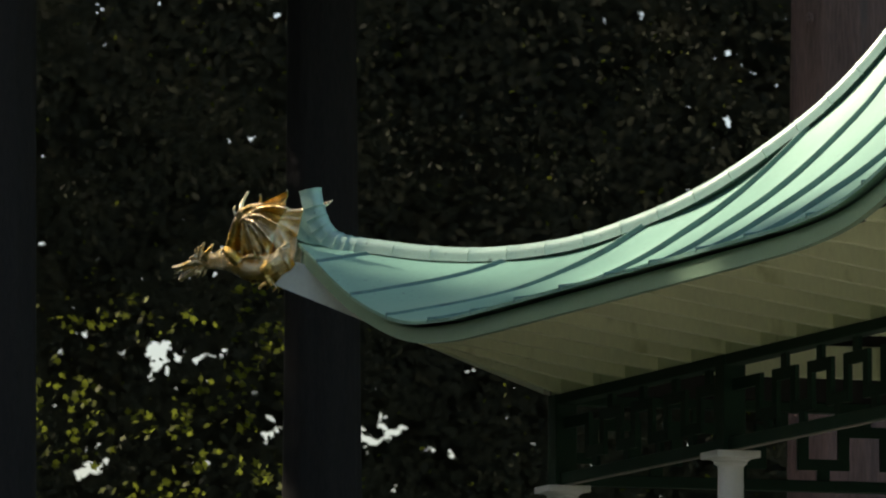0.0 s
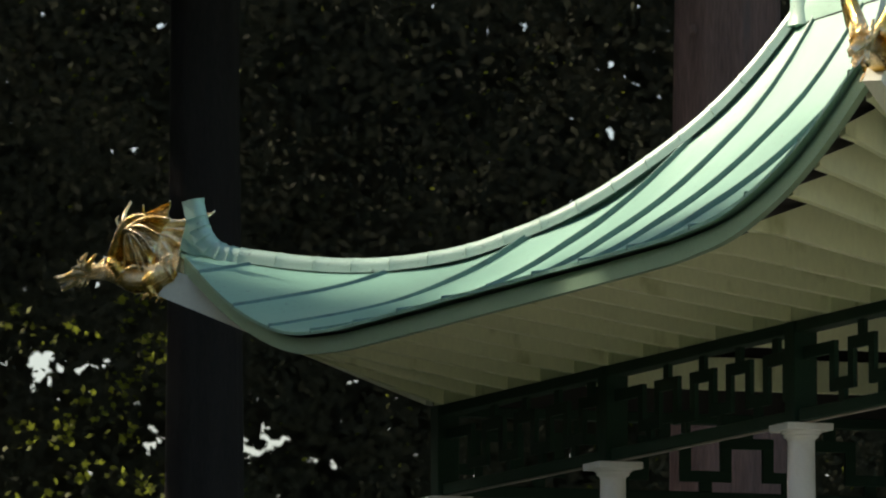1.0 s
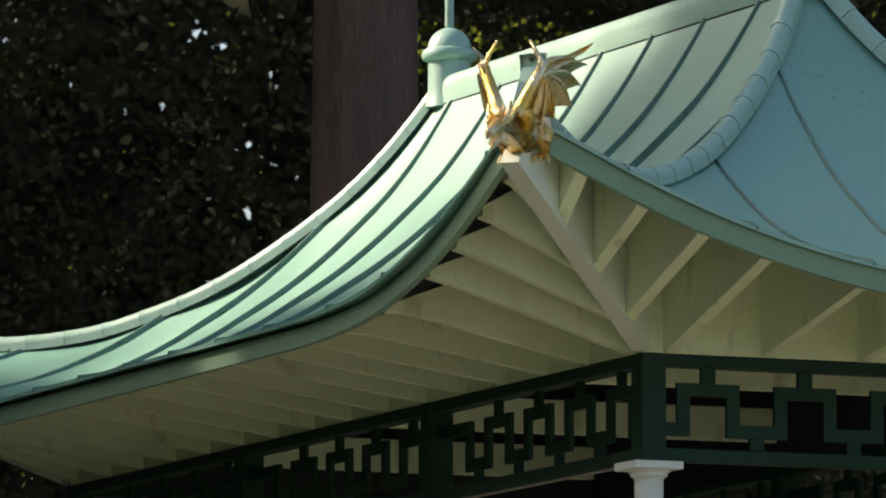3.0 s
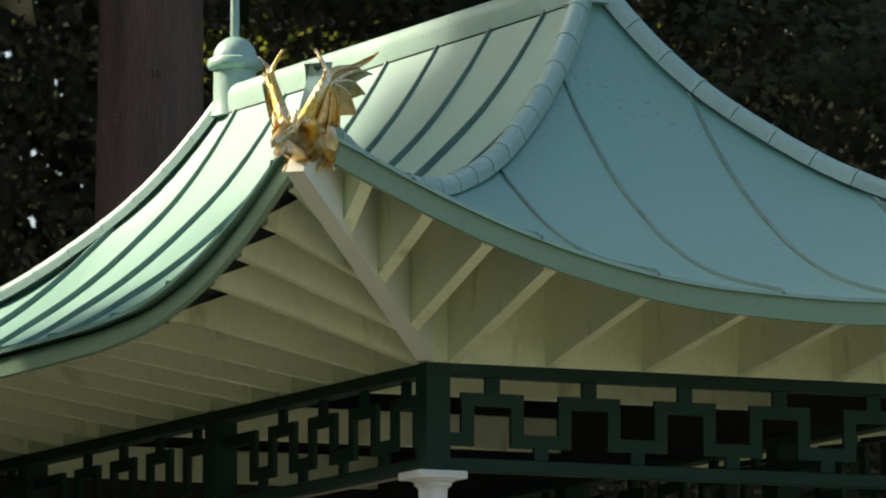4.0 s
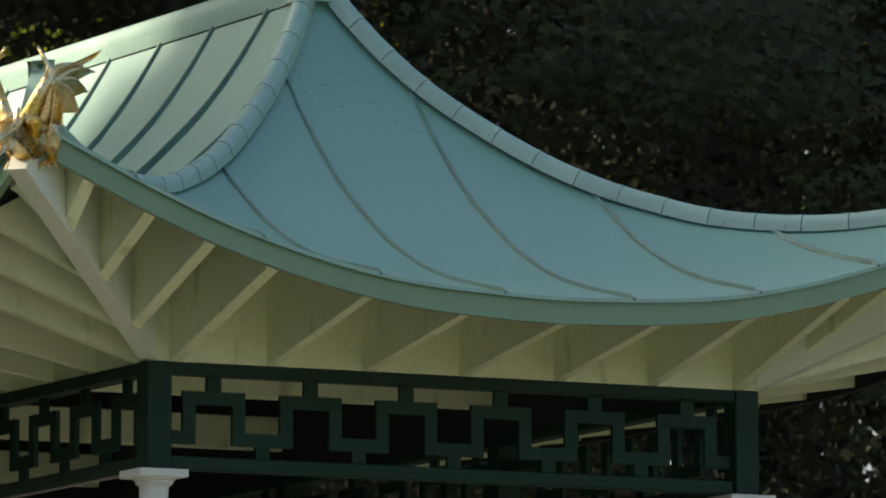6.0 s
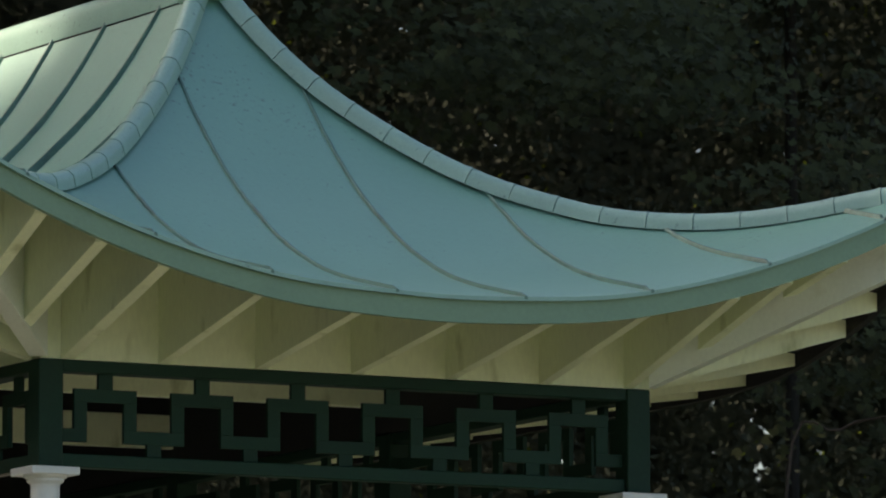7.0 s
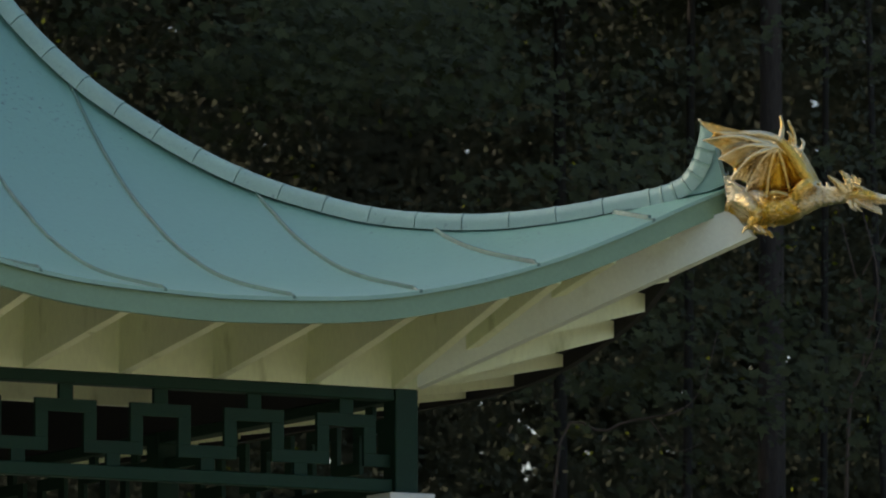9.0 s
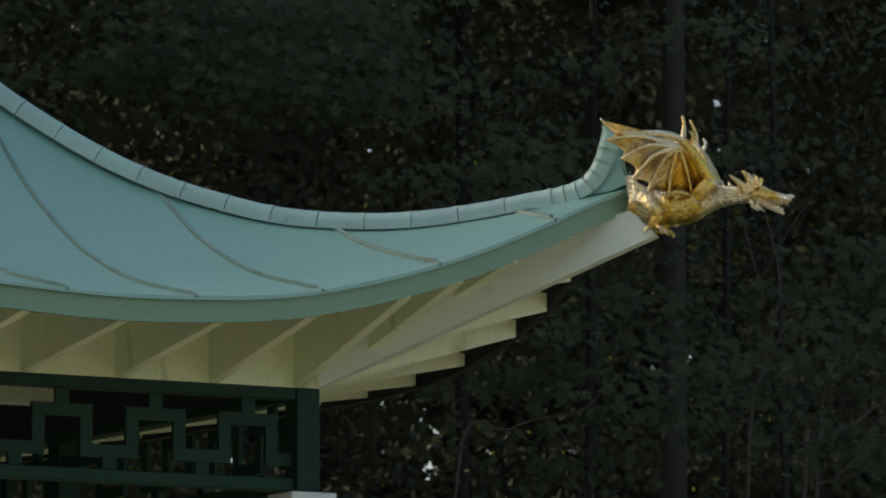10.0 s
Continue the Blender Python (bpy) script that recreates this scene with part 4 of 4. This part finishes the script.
# more leaves out of view behind them, towards the sun, added to block sky
count = 15000
p = np.stack([rng.uniform(-34, -7.5, count), rng.uniform(28, 46, count), rng.uniform(-2, 13, count)], 1)
bear = np.degrees(np.arctan2(p[:, 0] - CX, p[:, 1] - CY))
p = p[bear < 9.5]
leaves("rear_light_screen", p, facing(len(p), (0.3, -0.9, 0.2), 0.5), rng.uniform(0.7, 1.5, len(p)), LEAF, "unseen leaves behind the clearing, added to block the sky there", rng)

# lower boughs added at the edge of the clearing, above what is seen, to darken woods and trunks
count = 9000
p = np.stack([rng.uniform(-1.0, 36, count), rng.uniform(11.5, 20, count), rng.uniform(7.4, 9.4, count)], 1)
p[:, 2] += 0.05 * (p[:, 0] - 4).clip(0)
p = np.concatenate([p, np.stack([rng.uniform(-9, -1, 2200), rng.uniform(15.5, 20, 2200), rng.uniform(7.4, 9.2, 2200)], 1)])
p = np.concatenate([p, np.stack([rng.uniform(-1.5, 7.5, 6500), rng.uniform(11, 16.5, 6500), rng.uniform(9.2, 18, 6500)], 1)])
p = np.concatenate([p, np.array([-6.2, 20.0, 9.3]) + rng.normal(size=(1100, 3)) * np.array([1.0, 0.9, 1.2])])
p = np.concatenate([p, np.array([-4.0, 17.6, 12.6]) + rng.normal(size=(1500, 3)) * np.array([0.9, 0.9, 2.2])])
p = clear_to_sun(p, 23.2, 8.4, 47, 1.5)
leaves("shade_boughs", p, facing(len(p), (0, -0.2, 1), 0.4), rng.uniform(0.5, 1.2, len(p)), LEAF, "unseen boughs added to shade the trunks and the woods", rng)

# unseen ring of leaves round the clearing, added to limit light from the horizon
count = 27000
th = rng.uniform(0, 2 * np.pi, count)
rad = rng.uniform(44, 56, count)
p = np.stack([W / 2 + rad * np.sin(th), L / 2 - 4 + rad * np.cos(th), rng.uniform(-2, 18, count) + 2.0 * np.sin(th * 9)], 1)
open_side = np.clip((-np.cos(th) - 0.1) / 0.4, 0, 1)                # lower towards the front, to let sky light in
p[:, 2] = np.where(p[:, 2] > 0, p[:, 2] * (1 - 0.72 * open_side), p[:, 2])
bear = np.degrees(np.arctan2(p[:, 0] - CX, p[:, 1] - CY))
p = p[(bear < 9) | (bear > 42)]
n_in = np.stack([-np.sin(np.arctan2(p[:, 0], p[:, 1])), -np.cos(np.arctan2(p[:, 0], p[:, 1])), np.full(len(p), 0.2)], 1)
n_in = n_in + rng.normal(size=n_in.shape) * 0.4
n_in /= np.linalg.norm(n_in, axis=1)[:, None]
leaves("horizon_screen", p, n_in, rng.uniform(0.8, 1.9, len(p)), LEAF, "unseen ring of leaves added to limit light from the horizon", rng)


def tree(x, y, radius, height, label, lean=(0, 0), crown=(0, 0, 0), limbs=5, mat=BARK, shape_crown="blade", leaf_size=0.3, leaf_count=1500, crown_mat=LEAF):
    z0 = ground_z(x, y) - 0.1
    ob = tagged(new("tree"), label, "tree", "trees of the woods")
    ob.location = (x, y, z0)
    seg, rows_up = 28, 40
    verts, faces = [], []
    seed = x * 3.1 + y
    for k in range(rows_up + 1):
        u = k / rows_up
        z = height * u
        r = radius * (1.0 - 0.55 * u) * (1 + 0.6 * math.exp(-z * 2.2))
        for m in range(seg):
            th = 2 * math.pi * m / seg
            bumpy = 1 + 0.06 * noise.noise(Vector((math.cos(th) * 2 + seed, math.sin(th) * 2, z * 0.5))) + 0.035 * math.sin(th * 9 + seed + 0.6 * math.sin(z))
            verts.append((lean[0] * z + r * bumpy * math.cos(th), lean[1] * z + r * bumpy * math.sin(th), z))
    for k in range(rows_up):
        for m in range(seg):
            q = (m + 1) % seg
            faces.append((k * seg + m, k * seg + q, (k + 1) * seg + q, (k + 1) * seg + m))
    faces.append(tuple(range(rows_up * seg, (rows_up + 1) * seg)))
    trunk = part("trunk", mesh("trunk", verts, faces, mat, True), ob, "furrowed bark")
    cx, cy, cz = crown
    rnd = random.Random(int(seed * 100))
    ends = []
    for k in range(limbs):
        th = rnd.uniform(0, 2 * math.pi)
        zb = height * rnd.uniform(0.7, 0.98)
        reach = rnd.uniform(0.35, 0.8) * cx
        start = Vector((lean[0] * zb, lean[1] * zb, zb))
        end = start + Vector((math.cos(th) * reach, math.sin(th) * reach, rnd.uniform(0.1, 0.5) * cz))
        mid = (start + end) / 2 + Vector((0, 0, -0.1 * reach))
        path = smooth_path([start, mid, end], 4)
        v, fcs = tube(path, [radius * 0.3 * (1 - 0.85 * i / (len(path) - 1)) for i in range(len(path))], 8)
        part("limb", mesh("limb", v, fcs, mat, True), ob)
        ends.append(end)
    if leaf_count:
        clumps = []
        while len(clumps) < max(8, leaf_count // 60):
            q = [rnd.uniform(-1, 1) for _ in range(3)]
            if sum(c * c for c in q) < 1:
                clumps.append((q[0] * cx * 0.9, q[1] * cy * 0.9, height + q[2] * cz * 0.85))
        clumps = np.array(clumps)
        clumps[:, 0] += lean[0] * height
        clumps[:, 1] += lean[1] * height
        idx = rng.integers(0, len(clumps), leaf_count)
        pts = clumps[idx] + rng.normal(size=(leaf_count, 3)) * np.array([cx, cy, cz]) * 0.16
        leaves("crown", pts, facing(leaf_count, (0, -0.2, 0.8), 0.6), rng.uniform(0.6, 1.3, leaf_count) * leaf_size, crown_mat, "uneven leafy crown", rng, shape_crown, ob)
    return ob


tree(3.70, 11.73, 0.375, 14, "massive straight trunk with grey-brown furrowed bark", crown=(4.0, 4.0, 5.0), leaf_size=0.5, leaf_count=7000)
knots_on = bpy.data.objects["tree"]
for bearing, up in ((21.05, 8.05), (20.9, 7.45), (21.35, 7.72), (20.7, 6.95), (21.2, 6.6)):
    h = math.radians(up)
    out = Vector((CX - 3.70, CY - 11.73, 0)).normalized()
    side = Vector((-out.y, out.x, 0)) * -1
    off = math.tan(math.radians(bearing - 21.1)) * 41.9
    z = CZ + 41.9 * math.tan(h)
    ring = [Vector((0, 0.013 * math.cos(q), 0.02 * math.sin(q))) for q in np.linspace(0, 2 * math.pi, 25)]
    depth = math.sqrt(max(0.01, 0.345 ** 2 - off ** 2))
    at = out * depth + side * off
    v, fcs = tube([Vector((p.x, p.y, p.z)) for p in ring], [0.011] * 25, 8)
    pit = part("knot", mesh("knot", v, fcs, BARK, True), knots_on)
    pit.matrix_local = Matrix.Translation(Vector((at.x, at.y, z - knots_on.location.z))) @ Matrix.Rotation(math.atan2(at.y, at.x), 4, "Z")
tree(2.36, 16.50, 0.27, 15, "thick trunk, its bark darkened for deep shade", crown=(4, 4, 5), mat=STEM, leaf_size=0.5, leaf_count=7000)
tree(0.02, 15.10, 0.22, 15, "trunk at the edge of the woods, bark darkened for shade", crown=(2.2, 3, 5), mat=STEM, leaf_size=0.5, leaf_count=7000)
for bearing, distance, radius, lean in ((31.42, 46.5, 0.105, 0.003), (31.75, 47.5, 0.03, 0.012), (30.75, 48, 0.04, 0.014), (32.4, 47, 0.03, -0.03),
                                        (29.9, 49, 0.06, 0.0),
                                        (18.25, 50, 0.035, 0.018)):
    bx, by, bz = by_bearing(bearing, 0, distance)
    tree(float(bx), float(by), radius, 11, "slender trunk among the leaves of the woods, bark darkened for shade", crown=(1.2, 1.2, 1.6), lean=(lean, 0.0), limbs=3, leaf_count=300, mat=BOLE if bearing > 31 and radius > 0.05 else STEM)
# trees added out of view beside the clearing: tall crowns that shade the near end of the roof, then lower ones that
# shade the foot of the long slope
for x, y, top, crown, number, label in ((-7.0, 5.7, 8.6, (1.4, 1.2, 1.3), 5200, "unseen tall tree with full crown, added to shade the roof"),
                                        (-7.2, 6.0, 10.4, (1.4, 1.3, 1.3), 5600, "unseen tall slim tree with full crown, added to shade the roof"),
                                        (-7.0, 6.5, 11.9, (1.4, 1.2, 1.2), 5200, "unseen tallest tree with round crown, added to shade the roof"),
                                        (-7.2, 8.0, 11.1, (1.2, 1.1, 1.5), 5000, "unseen round leafy tree, added to shade the roof")):
    tree(x, y, 0.2, top - ground_z(x, y) + 0.1, label, crown=crown, leaf_size=0.34, leaf_count=int(number * 1.25))
for y, top in ((8.9, 8.3), (10.3, 7.5), (11.7, 6.6), (13.1, 6.0)):
    tree(-7.0, y, 0.16, top - ground_z(-7.0, y), "unseen leafy tree in a row, added to shade the long slope", crown=(1.3, 1.4, 1.3), leaf_size=0.34, leaf_count=6000)
# a row of low trees behind them, also unseen, added to block light from the left
for y, top in ((5.6, 2.4), (8.3, 2.8), (10.6, 3.2), (12.8, 3.0), (15.0, 3.4), (17.2, 3.2)):
    tree(-7.4, y, 0.1, top - ground_z(-7.4, y), "unseen low leafy tree in a row, added to block light", crown=(1.5, 1.6, 1.9), leaf_size=0.36, leaf_count=2600)


# bare saplings and boughs among the shrubs
def sapling(lines):
    """Thin bare stems; each line is a list of (bearing, height angle), with the radius of its foot."""
    ob = tagged(new("sapling"), "bare grey-brown sapling with crooked branches", "sapling", "saplings in the woods")
    foot = by_bearing(lines[0][0][0][0], 0, 43.0)
    ob.location = (foot[0], foot[1], ground_z(foot[0], foot[1]))
    for pts, r0 in lines:
        path = [Vector(by_bearing(b, h, 43.0)) - ob.location for b, h in pts]
        if pts is lines[0][0]:
            path.insert(0, Vector((0, 0, 0)))
        for k in range(1, len(path) - 1):
            path[k] += Vector((random.uniform(-0.03, 0.03), random.uniform(-0.15, 0.15), random.uniform(-0.02, 0.02)))
        path = smooth_path(path, 5)
        v, fcs = tube(path, [0.65 * r0 * (1 - 0.75 * k / (len(path) - 1)) for k in range(len(path))], 8)
        part("branch", mesh("branch", v, fcs, TWIG, True), ob)


sapling([([(32.28, 4.9), (32.45, 5.38), (32.7, 5.5), (32.97, 5.71), (33.4, 5.9)], 0.022), ([(32.5, 5.4), (32.62, 5.75), (32.66, 6.1)], 0.012), ([(32.75, 5.52), (32.95, 5.45), (33.2, 5.5)], 0.009)])
sapling([([(32.4, 4.8), (32.49, 5.05), (32.7, 5.12), (33.0, 5.22)], 0.02), ([(32.6, 5.1), (32.7, 5.3), (32.72, 5.45)], 0.009)])
sapling([([(31.98, 5.0), (32.06, 5.93), (32.12, 6.55), (32.06, 7.2)], 0.02), ([(32.05, 5.8), (32.22, 6.1), (32.3, 6.5)], 0.010), ([(32.1, 6.4), (31.95, 6.75), (31.92, 7.1)], 0.010), ([(32.1, 6.6), (32.25, 6.95), (32.42, 7.1)], 0.008)])
sapling([([(29.9, 5.0), (30.3, 5.50), (30.62, 5.58), (30.9, 5.8), (31.05, 6.2)], 0.016), ([(30.55, 5.56), (30.8, 5.35), (30.95, 5.4)], 0.008)])
